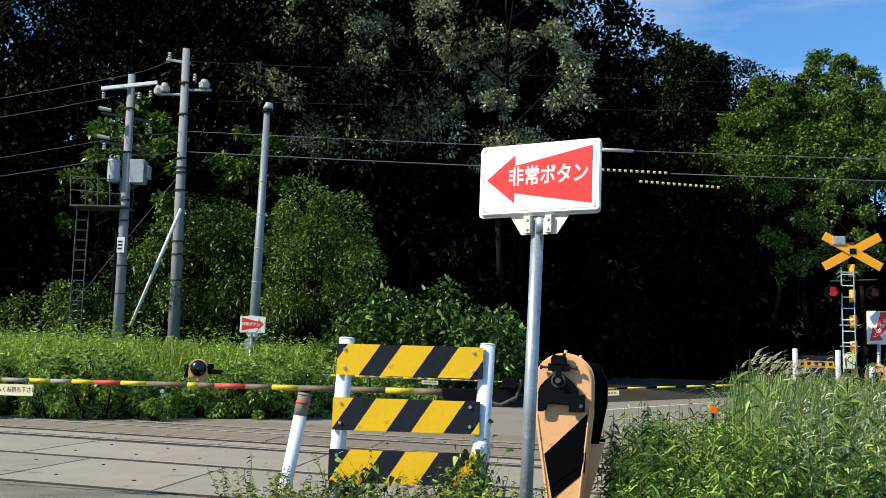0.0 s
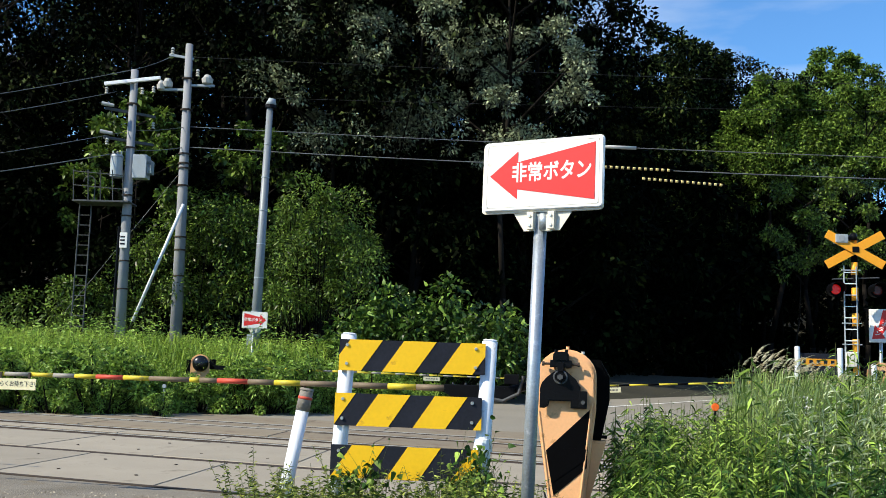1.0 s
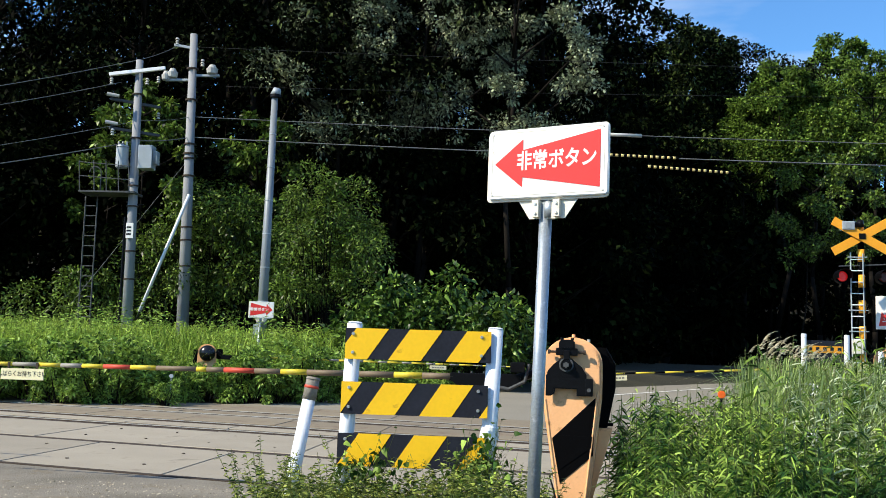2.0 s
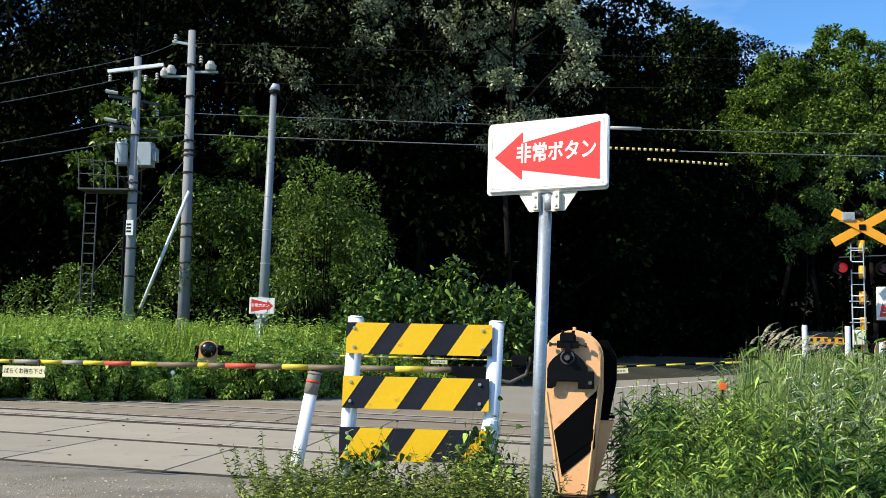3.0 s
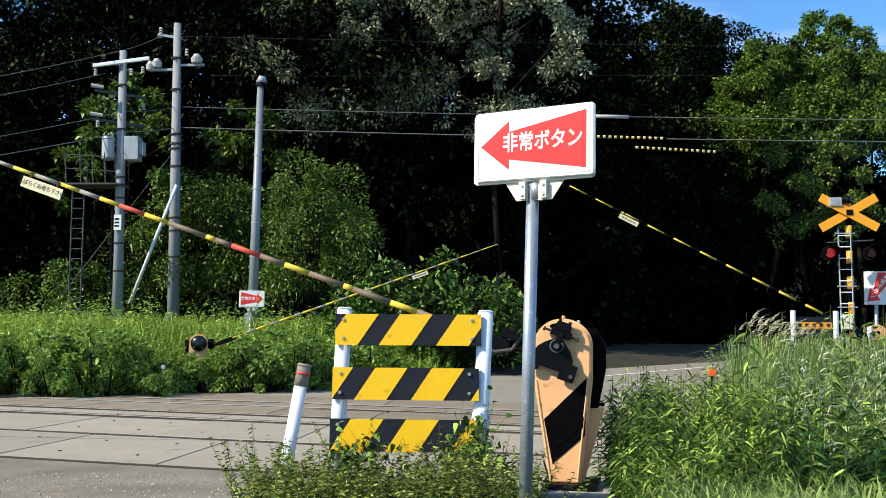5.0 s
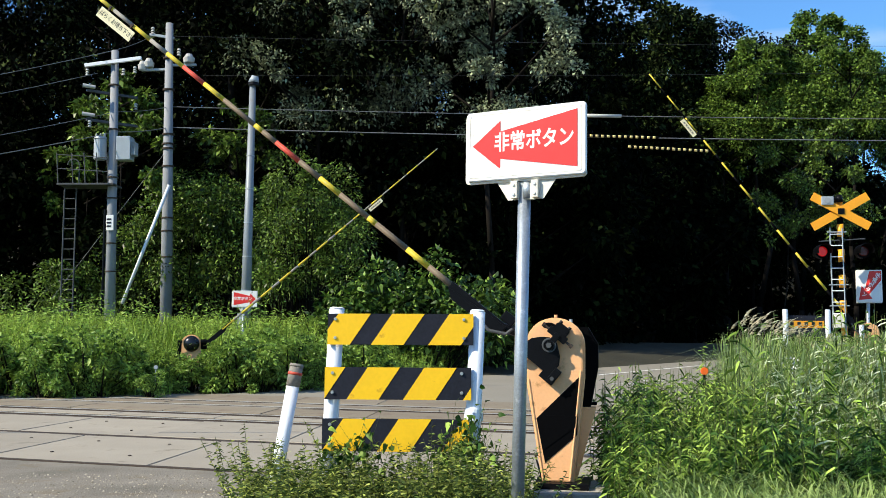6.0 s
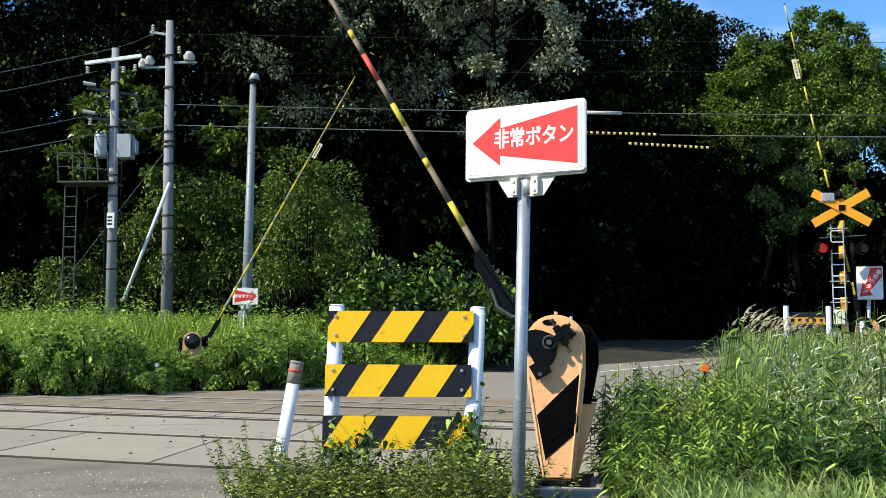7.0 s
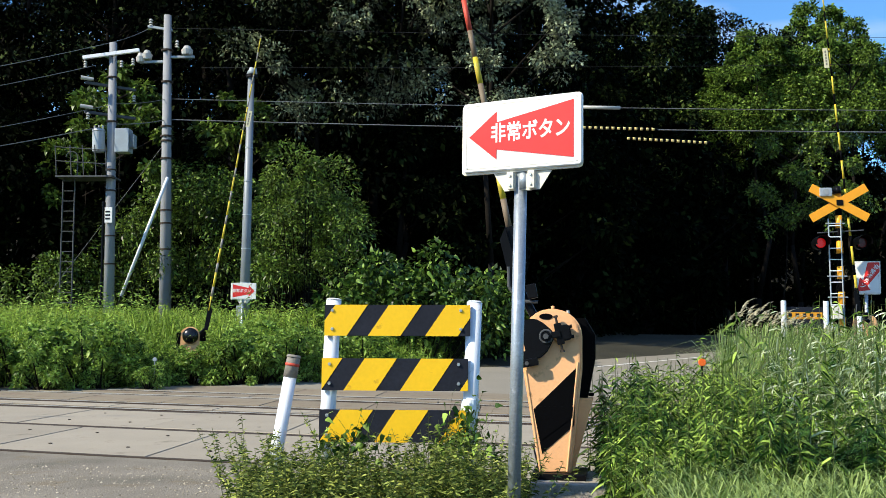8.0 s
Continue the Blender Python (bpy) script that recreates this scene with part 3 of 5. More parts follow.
def gate_machine(label, m):
    """Case, cover and shaft of one gate. Its face looks along -y."""
    g = thing("gate_machine", label, "crossing gate", m, "crossing gates")
    part("base", box(-0.30, 0.42, -0.24, 0.46, -0.1, 0.085, 0.012), M_BLOCK, g, "weathered concrete block")
    part("foot", box(-0.13, 0.22, -0.10, 0.3, 0.085, 0.125, 0.006), M_IRON, g)
    shape = coffin(0.385, 0.205, 1.085, shift=0.02)
    case = part("case", prism([(x, z + 0.118) for x, z in shape], -0.02, 0.13, 0.010), M_PEACH, g)
    inner = [(x * 0.93, z * 0.975 + 0.118 + 0.012) for x, z in shape]
    part("front_cover", prism(inner, -0.030, -0.021, 0.006), M_PEACH, g)
    part("stripe", prism([(-0.120, 0.53), (0.155, 0.80), (0.145, 0.43), (-0.064, 0.245)], -0.0335, -0.031), M_BLACK, case, "black slanting stripe")
    part("hatch", prism([(-0.088, 0.55), (0.138, 0.55), (0.132, 0.48), (-0.07, 0.33)], -0.037, -0.0338), M_BLACK, case, "flush black hatch")
    part("slot", prism([(0.045 * math.cos(radians(t)) - 0.04, 0.02 * math.sin(radians(t)) + 1.135) for t in range(0, 360, 24)], -0.0335, -0.031), M_BLACK, case, "black oval slot")
    for x0, z0, x1, z1 in ((-0.172, 0.78, -0.075, 0.135), (0.168, 0.84, 0.098, 0.135)):
        part("pressed_rib", tube((x0, -0.030, z0), (x1, -0.030, z1), 0.007, seg=8), M_PEACH, g)
    part("rear_cover", prism([(-0.165, 0.60), (0.225, 0.60), (0.275, 0.86), (0.275, 1.02), (0.21, 1.13), (-0.12, 1.13), (-0.165, 1.06)], 0.132, 0.36, 0.014), M_BLACK, g, "black rear housing")
    part("rear_leg", prism([(-0.06, 0.12), (0.135, 0.12), (0.262, 0.598), (-0.06, 0.598)], 0.132, 0.28, 0.010), M_PEACH, g)
    part("lug", box(0.22, 0.265, 0.20, 0.26, 0.61, 0.63, 0.004), M_BLACK, g)
    for x, z, material in ((0.10, 1.17, M_BOLT), (0.0, 1.2, M_PEACH)):
        part("cover_bolt", tube((x, 0.05, z - 0.01), (x, 0.05, z + 0.008), 0.011, seg=8), material, g)
    return g


def rear_machine(label, m):
    """A gate seen from behind: a black domed cover inside the case's orange rim."""
    g = thing("gate_machine", label, "crossing gate", m, "crossing gates")
    part("base", box(-0.3, 0.3, -0.2, 0.4, -0.1, 0.12, 0.012), M_BLOCK, g, "weathered concrete block")
    shape = coffin(0.40, 0.24, 1.12)
    part("case", prism([(x, z + 0.12) for x, z in shape], 0.0, 0.10, 0.010), M_PEACH, g, "orange case rim")
    bm = bmesh.new()
    bmesh.ops.create_uvsphere(bm, u_segments=20, v_segments=12, radius=1, matrix=Matrix.Translation((0.012, -0.01, 1.03)) @ Matrix.Diagonal((0.168, 0.12, 0.172, 1)))
    part("dome_cover", bm, M_GLOSS, g, "glossy black domed cover", smooth=True)
    part("rear_housing", box(-0.28, -0.18, 0.0, 0.2, 0.6, 1.1, 0.03), M_BLACK, g)
    part("motor_box", box(0.2, 0.32, 0.0, 0.25, 0.92, 1.13, 0.03), M_BLACK, g)
    return g


def crank(parent):
    """The black weight arm on the case's face, turning with the shaft; hangs straight down when the boom lies."""
    c = new("crank")
    c.parent = parent

    def piece(name, bm, material):
        bm.transform(Matrix.Diagonal((1.14, 1, 1.12, 1)))
        return part(name, bm, material, c)

    plate = [(-0.115, -0.18), (-0.115, -0.066), (-0.104, -0.033), (-0.076, 0.0), (-0.049, 0.022), (-0.027, 0.038), (0.027, 0.038), (0.054, 0.016), (0.087, -0.011), (0.114, -0.055), (0.114, -0.176),
             (0.06, -0.176), (0.06, -0.137), (-0.06, -0.137), (-0.065, -0.165), (-0.087, -0.18)]
    piece("weight_plate", prism(plate, -0.085, -0.055, 0.006), M_IRON)
    piece("hub", tube((0, -0.03, 0), (0, -0.112, 0), 0.030, 0.027, 18, bevel=0.004), M_IRON)
    ring = bmesh.new()
    for k in range(20):
        p, q = (Vector((0.036 * math.cos(i * math.pi / 10), -0.09, 0.036 * math.sin(i * math.pi / 10))) for i in (k, k + 1))
        tube(p, q, 0.006, seg=6, bm=ring)
    piece("hub_ring", ring, M_DARKSTEEL)
    piece("hub_nut", tube((0, -0.112, 0), (0, -0.135, 0), 0.017, seg=6), M_DARKSTEEL)
    piece("neck", box(-0.018, 0.018, -0.10, -0.045, 0.03, 0.085, 0.005), M_IRON)
    piece("clamp_block", box(-0.062, 0.062, -0.088, -0.045, 0.055, 0.098, 0.007), M_IRON)
    piece("arm_head", prism([(-0.045, 0.09), (0.045, 0.09), (0.045, 0.13), (0.034, 0.146), (-0.034, 0.146), (-0.045, 0.13)], -0.098, -0.04, 0.008), M_IRON)
    for x in (-0.03, 0.03):
        piece("head_bolt", tube((x, -0.07, 0.144), (x, -0.07, 0.158), 0.011, seg=6), M_IRON)
    for s in (-1, 1):
        piece("set_screw", tube((s * 0.06, -0.07, 0.075), (s * 0.10, -0.07, 0.075), 0.007, seg=8), M_RUST)
        piece("screw_head", tube((s * 0.094, -0.07, 0.075), (s * 0.107, -0.07, 0.075), 0.013, seg=6), M_RUST)
    piece("weight_block", box(0.108, 0.152, -0.10, -0.05, -0.175, -0.075, 0.006), M_IRON)
    piece("block_bolt", tube((0.130, -0.10, -0.14), (0.130, -0.112, -0.14), 0.012, seg=8), M_DARKSTEEL)
    return c


def boom(parent, start, end, r0, r1, bands, drop, y, holder=(0.10, 0.75), way=-1, plate_at=None, word=None, holder_r=0.028):
    """A gate pole turning about the shaft: bands are (from, to, material) along it, in metres from the shaft."""
    b = new("boom")
    b.parent = parent
    rad = lambda d: r0 + (r1 - r0) * (d - start) / (end - start)
    for d0, d1, material in bands:
        part("pole_band", tube((way * d0, y, drop), (way * d1, y, drop), rad(d0), rad(d1), 12), material, b, smooth=True)
    h0, h1 = holder
    hold = part("holder", box(min(way * h0, way * h1), max(way * h0, way * h1), y - holder_r * 0.8, y + holder_r * 0.8, drop - holder_r, drop + holder_r, 0.006), M_IRON, b, "black iron pole holder")
    part("holder_plate", prism([(way * h0, drop - 0.06), (way * (h0 + 0.42), drop - 0.075), (way * (h0 + 0.5), drop - 0.02), (way * h0, drop + 0.02)], y - 0.05, y - 0.035, 0.003), M_IRON, b)
    for k in range(3):
        d = h1 - 0.06 - 0.09 * k
        part("holder_bolt", tube((way * d, y, drop + holder_r), (way * d, y, drop + holder_r + 0.014), 0.008, seg=6), M_DARKSTEEL, b)
    if way < 0:
        for p, q in (((h0 + 0.22, -0.05), (h0 + 0.08, -0.075)), ((h0 + 0.08, -0.075), (h0 - 0.03, -0.02)), ((h0 - 0.03, -0.02), (h0 - 0.06, 0.10))):
            part("stay_arm", tube((way * p[0], y - 0.06, drop + p[1]), (way * q[0], y - 0.06, drop + q[1]), 0.012, seg=8), M_DARKSTEEL, b, "bare dark steel stay")
        part("stay_block", box(way * (h0 + 0.02) - 0.05, way * (h0 + 0.02) + 0.05, y - 0.09, y - 0.04, drop + 0.04, drop + 0.11, 0.008), M_IRON, b)
    part("yoke", tube((0, y - 0.02, 0), (way * (h0 + 0.03), y, drop), 0.032, 0.03, 10), M_IRON, b)
    if plate_at is not None:
        w, h = 0.36, 0.085
        p = part("hanging_plate", prism([(-w / 2, -h / 2), (w / 2, -h / 2), (w / 2, h / 2), (-w / 2, h / 2)], -0.003, 0.003), M_PLATE, b, "pale yellow notice plate", m=pose(way * plate_at, y - rad(plate_at) - 0.005, drop - 0.075))
        at = p.matrix_basis
        if word:
            lettering(word, 0.045, M_SLATE, b, at @ pose(0, -0.0045, 0), bold=0.0004, squeeze=0.92)
        else:
            for k in range(5):
                part("text_bar", box(-0.13 + k * 0.055, -0.09 + k * 0.055, -0.005, -0.0034, -0.013, 0.013), M_TAPE, b, m=at)
        for s in (-0.12, 0.12):
            part("strap", box(s - 0.008, s + 0.008, -0.004, 0.008, h / 2, h / 2 + 0.045), M_RUST, b, m=at)
    return b


def banded(start, end, step, a, b, share=0.5):
    """Two colours by turns; share is the first one's part of each pair."""
    out, d, k = [], start, 0
    while d < end:
        width = 2 * step * (share, 1 - share)[k % 2]
        out.append((d, min(end, d + width), (a, b)[k % 2]))
        d, k = d + width, k + 1
    return out


NEAR_POSE = pose(0.742, 6.55, 0.0, 0, 0, -10)
SHAFT_X, CRANK_X, NEAR_SHAFT, FAR_SHAFT = -0.068, -0.034, 1.005, 1.05


def build_gates():
    Y, B, G, R = M_BOOM_Y, M_BOOM_B, M_BOOM_G, M_BOOM_R
    g = gate_machine("faded orange gate machine with a black stripe and iron crank", NEAR_POSE)
    near_crank = crank(g)
    bands = [(0.74, 0.95, B), (0.95, 1.14, Y), (1.14, 1.41, B), (1.41, 1.48, Y), (1.48, 1.73, B), (1.73, 1.91, Y), (1.91, 2.09, B), (2.09, 2.30, R), (2.30, 2.42, B), (2.42, 2.49, Y),
             (2.49, 2.77, B), (2.77, 2.95, Y), (2.95, 3.14, R), (3.14, 3.29, Y), (3.29, 3.44, G), (3.44, 3.60, Y), (3.60, 3.78, G), (3.78, 3.95, Y), (3.95, 4.1, G), (4.1, 4.27, R), (4.27, 4.5, Y), (4.5, 4.75, G)]
    reach = lambda d: d * 1.035 / (1 - 0.019 * d)
    bands = [(reach(d0), reach(d1), material) for d0, d1, material in bands]
    near_boom = boom(g, reach(0.74), reach(4.75), 0.0225, 0.013, bands, -0.10, 0.30, (0.30, 0.80), -1, reach(3.70), "しばらくお待ち下さい")
    left = rear_machine("gate machine with black cover and orange rim among weeds", pose(-5.36, 21.0, -0.03, 0, 0, 8))
    left_boom = boom(left, 0.5, 6.6, 0.027, 0.011, banded(0.5, 6.6, 0.26, M_BOOM_Y, M_BOOM_G, 0.6), -0.10, -0.10, (0.1, 0.75), 1, 4.72)
    right = gate_machine("orange gate machine on the overgrown verge", pose(7.3, 17.1, 0.30, 0, 0, 0))
    right_boom = boom(right, 0.5, 5.85, 0.023, 0.011, banded(0.5, 5.85, 0.25, M_BOOM_Y, M_BLACK, 0.64), -0.15, -0.10, (0.1, 0.6), -1, 4.65)
    across = gate_machine("orange gate machine at the other edge of the near road", pose(-10.3, 9.75, 0.0, 0, 0, -12))
    across_boom = boom(across, 0.5, 5.75, 0.0225, 0.013, banded(0.5, 5.75, 0.25, Y, B), -0.10, 0.10, (0.1, 0.75), 1)
    return near_crank, near_boom, left_boom, right_boom, across_boom


# seconds, degrees by which each boom stands up
NEAR_LIFT = [(0, -0.6), (1.5, -0.6), (3.0, -0.6), (3.9, -0.6), (4.0, -0.3), (4.25, 3.0), (4.5, 7.8), (4.7, 12.6), (5.25, 23.8), (5.8, 34.4), (6.0, 38.6), (6.5, 48.7), (7.0, 59.4), (7.5, 69.3), (8.0, 78.6)]
LEFT_LIFT = [(0, 0.0), (1.5, 0.0), (3.0, 0.0), (3.9, 0.0), (4.0, 0.6), (4.25, 4.6), (4.5, 9.4), (4.7, 14.2), (5.25, 26.0), (5.8, 37.4), (6.0, 41.8), (6.5, 52.6), (7.0, 62.6), (7.5, 72.4), (8.0, 81.2)]
RIGHT_LIFT = [(0, -3.6), (1.5, -3.6), (3.0, -3.6), (3.5, -3.6), (3.75, -1.4), (4.0, 4.2), (4.25, 9.2), (4.5, 14.4), (4.7, 19.2), (5.25, 33.0), (5.8, 46.2), (6.0, 51.4), (6.5, 64.2), (7.0, 78.0), (7.5, 82.8), (8.0, 85.0)]


def motions():
    near_crank, near_boom, left_boom, right_boom, across_boom = GATES
    walk(near_crank, [(t, pose(CRANK_X, 0, NEAR_SHAFT, 0, max(a, 0.0), 0)) for t, a in NEAR_LIFT])
    walk(near_boom, [(t, pose(SHAFT_X, 0, NEAR_SHAFT, 0, a, 0)) for t, a in NEAR_LIFT])
    walk(across_boom, [(t, pose(0, 0, NEAR_SHAFT, 0, -a, 0)) for t, a in NEAR_LIFT])
    walk(left_boom, [(t, pose(0.21, 0, FAR_SHAFT + 0.03, 0, -a, 0)) for t, a in LEFT_LIFT])
    walk(right_boom, [(t, pose(0, 0, FAR_SHAFT, 0, a, 0)) for t, a in RIGHT_LIFT])


# ---- crossbuck and verge fittings ----
def build_crossbuck():
    c = thing("crossbuck_signal", "orange crossbuck on a striped post with ladder and red lamps", "crossing signal", pose(6.84, 17.0, 0.1, 0, -0.6, -4))
    z = 0.0
    k = 0
    while z < 3.5:
        part("post_band", tube((0.02, 0, z), (0.02, 0, min(3.5, z + 0.22)), 0.055, seg=14), (M_CROSS, M_BLACK)[(k + 1) % 2], c, smooth=True)
        z, k = z + 0.22, k + 1
    for s in (-1, 1):
        part("cross_arm", box(-0.545, 0.545, -0.012, 0.012, -0.075, 0.075, 0.004), M_CROSS, c, "orange yellow cross board", m=pose(0.0, -0.09 - 0.03 * (s > 0), 3.29, 0, s * 29.5, 0))
    part("cross_clamp", box(-0.05, 0.06, -0.145, 0.06, 3.24, 3.34, 0.01), M_IRON, c)
    siren = part("horn_base", tube((0.0, -0.05, 3.46), (0.0, -0.05, 3.58), 0.07, 0.05, 14), M_IRON, c, smooth=True)
    lamp = part("loudspeaker", box(-0.33, -0.12, -0.16, 0.02, 3.40, 3.55, 0.02), M_BOX, c, "grey loudspeaker horn", m=pose(0, 0, 0, 0, 0, 0))
    part("speaker_mouth", tube((-0.225, -0.165, 3.475), (-0.225, -0.15, 3.475), 0.055, seg=16), M_GLASS, lamp)
    part("speaker_tail", tube((-0.12, -0.07, 3.49), (0.02, -0.05, 3.52), 0.05, 0.04, 12), M_IRON, lamp)
    lad = part("ladder_stile", tube((-0.17, -0.04, 0.9), (-0.17, -0.04, 3.02), 0.013, seg=8), M_BOX, c)
    part("ladder_stile", tube((0.025, -0.075, 0.9), (0.025, -0.075, 3.0), 0.011, seg=8), M_BOX, c)
    for i in range(11):
        zz = 0.95 + i * 0.195
        part("rung", tube((-0.17, -0.05, zz), (0.03, -0.06, zz), 0.009, seg=8), M_POST, c)
    for zz in (1.66, 2.02, 2.93):
        part("bracket", box(-0.22, 0.10, -0.07, -0.04, zz, zz + 0.018), M_BOX, c)
    part("lamp_bar", tube((-0.36, -0.03, 2.78), (0.42, -0.03, 2.82), 0.011, seg=8), M_DARKSTEEL, c)
    for x, material in ((-0.33, M_REDLAMP), (0.36, M_REDOFF)):
        head = part("lamp_head", tube((x, 0.05, 2.6), (x, -0.10, 2.6), 0.115, 0.12, 18), M_BLACK, c, "black lamp housing")
        part("lens", tube((x, -0.101, 2.6), (x, -0.112, 2.6), 0.088, 0.075, 18), material, head, "round red lens")
        hood = bmesh.new()
        ring = [(0.122 * math.cos(radians(a)), 0.122 * math.sin(radians(a))) for a in np.linspace(-20, 200, 12)]
        for (xa, za), (xb, zb) in zip(ring, ring[1:]):
            hood.faces.new([hood.verts.new((x + p, y, 2.6 + q)) for p, q, y in ((xa, za, -0.10), (xb, zb, -0.10), (xb, zb, -0.30), (xa, za, -0.30))])
        bmesh.ops.remove_doubles(hood, verts=hood.verts[:], dist=0.001)
        bmesh.ops.solidify(hood, geom=hood.faces[:], thickness=0.006)
        part("hood", hood, M_BLACK, head)
    part("control_box", box(-0.17, -0.02, -0.15, -0.03, 1.29, 1.52, 0.012), M_CREAM, c, "cream junction box")


def build_verge_guard():
    """White posts with a dark board and a yellow strip of writing on the verge."""
    g = thing("verge_board", "dark board with a yellow lettered strip between white posts", "barrier", pose(5.84, 16.0, 0.0, 0, 0, 0))
    for x in (-0.34, 0.345):
        part("post", tube((x, 0, 0), (x, 0, 1.66), 0.042, seg=16, bevel=0.005), M_POST, g)
    part("post", tube((1.05, 0.4, 0), (1.05, 0.4, 1.43), 0.04, seg=16, bevel=0.005), M_POST, g)
    b = part("board", box(-0.30, 0.305, 0.01, 0.03, 1.22, 1.56, 0.004), M_SLATE, g)
    strip = part("strip", box(-0.285, 0.285, 0.004, 0.009, 1.365, 1.475), M_CROSS, b, "orange yellow strip")
    for k in range(5):
        x = -0.235 + k * 0.115
        part("text_bar", box(x - 0.028, x + 0.028, 0.0005, 0.0038, 1.40, 1.455), M_SLATE, strip)
    part("text_bar", box(-0.1, 0.12, 0.0005, 0.0038, 1.378, 1.386), M_SLATE, strip)
    d = thing("marker_disc", "pale grey disc on a stake among bank weeds", "marker", pose(-5.42, 18.72, 0.0))
    part("stake", tube((0, 0, -0.05), (0, 0, 0.50), 0.010, seg=8), M_BOX, d)
    part("disc", tube((0, 0.01, 0.55), (0, -0.012, 0.55), 0.04, seg=16, bevel=0.003), M_BOX, d, "round grey disc")
    r = thing("reflector_marker", "small round orange reflector on a thin stake", "marker", pose(2.62, 10.0, 0.0))
    part("stake", tube((0, 0, 0), (0, 0, 0.74), 0.012, seg=8), M_IRON, r)
    part("reflector", tube((0, 0.01, 0.775), (0, -0.015, 0.775), 0.038, seg=18, bevel=0.004), M_ORANGE, r, "round orange reflector")


# ---- poles and wires ----
def insulator(parent, p, s=1.0):
    x, y, z = p
    for k in range(3):
        part("insulator", tube((x, y, z + 0.07 * k * s), (x, y, z + (0.07 * k + 0.05) * s), 0.06 * s, 0.035 * s, 10), M_PORCELAIN, parent)


def build_poles():
    a = thing("utility_pole", "grey concrete utility pole with transformers and a crossarm", "utility pole", pose(-9.45, 28, 0.2, 0, -1.3, 0))
    part("shaft", tube((0, 0, -0.2), (0, 0, 9.25), 0.17, 0.105, 16), M_POLE, a, smooth=True)
    part("crossarm", box(-0.82, 0.82, -0.05, 0.05, -0.05, 0.05, 0.01), M_POST, a, "pale steel crossarm", m=pose(0.0, -0.15, 8.88, 0, -7, 0))
    part("crossarm", box(-0.75, 0.75, 0.08, 0.16, 7.95, 8.03, 0.01), M_DARKSTEEL, a, m=pose(0, 0, 0, 0, 0, 40))
    part("crossarm", box(-0.75, 0.75, 0.08, 0.16, 7.1, 7.18, 0.01), M_DARKSTEEL, a, m=pose(0, 0, 0, 0, 0, 40))
    for p in ((-0.75, -0.13, 8.50), (0.62, -0.13, 8.55), (0.28, -0.1, 8.5), (0.5, 0.4, 7.6), (-0.55, -0.4, 6.92)):
        insulator(a, p)
    for z in (8.12, 7.30):
        part("fuse_tube", tube((-0.75, -0.45, z), (-0.42, -0.36, z - 0.04), 0.06, 0.05, 10), M_PORCELAIN, a)
    part("transformer", tube((-0.33, -0.12, 6.02), (-0.33, -0.12, 6.62), 0.175, seg=20, bevel=0.02), M_BOX, a, "grey cylindrical transformer", smooth=False)
    part("transformer_lid", tube((-0.33, -0.12, 6.62), (-0.33, -0.12, 6.68), 0.188, 0.165, 20), M_BOX, a)
    for dx in (-0.12, 0.0, 0.12):
        part("bushing", tube((-0.33 + dx, -0.12, 6.68), (-0.33 + dx, -0.12, 6.80), 0.03, 0.02, 8), M_PORCELAIN, a)
    part("switch_box", box(0.20, 0.60, -0.35, 0.05, 5.98, 6.66, 0.02), M_BOX, a, "pale grey steel cabinet")
    for k in range(4):
        part("cooling_fin", box(0.62 + 0.03 * k, 0.633 + 0.03 * k, -0.3, 0.0, 6.12, 6.5, 0.004), M_BOX, a)
    part("fin_box", box(0.60, 0.72, -0.22, -0.1, 6.14, 6.48, 0.01), M_BOX, a)
    for z in (8.2, 6.9, 5.5, 4.9, 3.6, 2.8):
        part("band", tube((0, 0, z), (0, 0, z + 0.04), 0.165, seg=16), M_RUST, a)
    part("pole_sign", box(-0.09, 0.12, -0.2, -0.16, 3.98, 4.42, 0.004), M_WHITE, a, "white number plate with plain bars")
    for z in (4.07, 4.17, 4.27):
        part("text_bar", box(-0.07, 0.06, -0.206, -0.201, z, z + 0.05), M_SLATE, a)
    part("riser_pipe", tube((-0.2, -0.1, 0), (-0.16, -0.1, 4.6), 0.035, seg=8), M_IRON, a)
    for k in range(12):
        part("step_bolt", tube((0.1, 0, 1.2 + k * 0.42), (0.32, 0, 1.2 + k * 0.42), 0.012, seg=6), M_IRON, a)

    b = thing("utility_pole", "tall grey concrete utility pole carrying crossing wires", "utility pole", pose(-8.41, 30, 0.2, 0, -1.5, 0))
    part("shaft", tube((0, 0, -0.2), (0, 0, 10.75), 0.20, 0.115, 16), M_POLE, b, smooth=True)
    part("top_arm", box(-0.62, 0.15, -0.04, 0.04, -0.04, 0.04, 0.01), M_BOX, b, m=pose(0, 0, 10.3, 0, 10, 0))
    part("side_arm", box(0.0, 0.85, -0.05, 0.05, 9.38, 9.45, 0.01), M_BOX, b)
    for p in ((-0.52, 0, 10.42), (0.3, 0, 9.72)):
        insulator(b, p, 1.15)
    part("side_arm", box(-0.85, 0.0, -0.05, 0.05, 9.24, 9.31, 0.01), M_BOX, b, m=pose(0, 0, 0, 0, 0, 0))
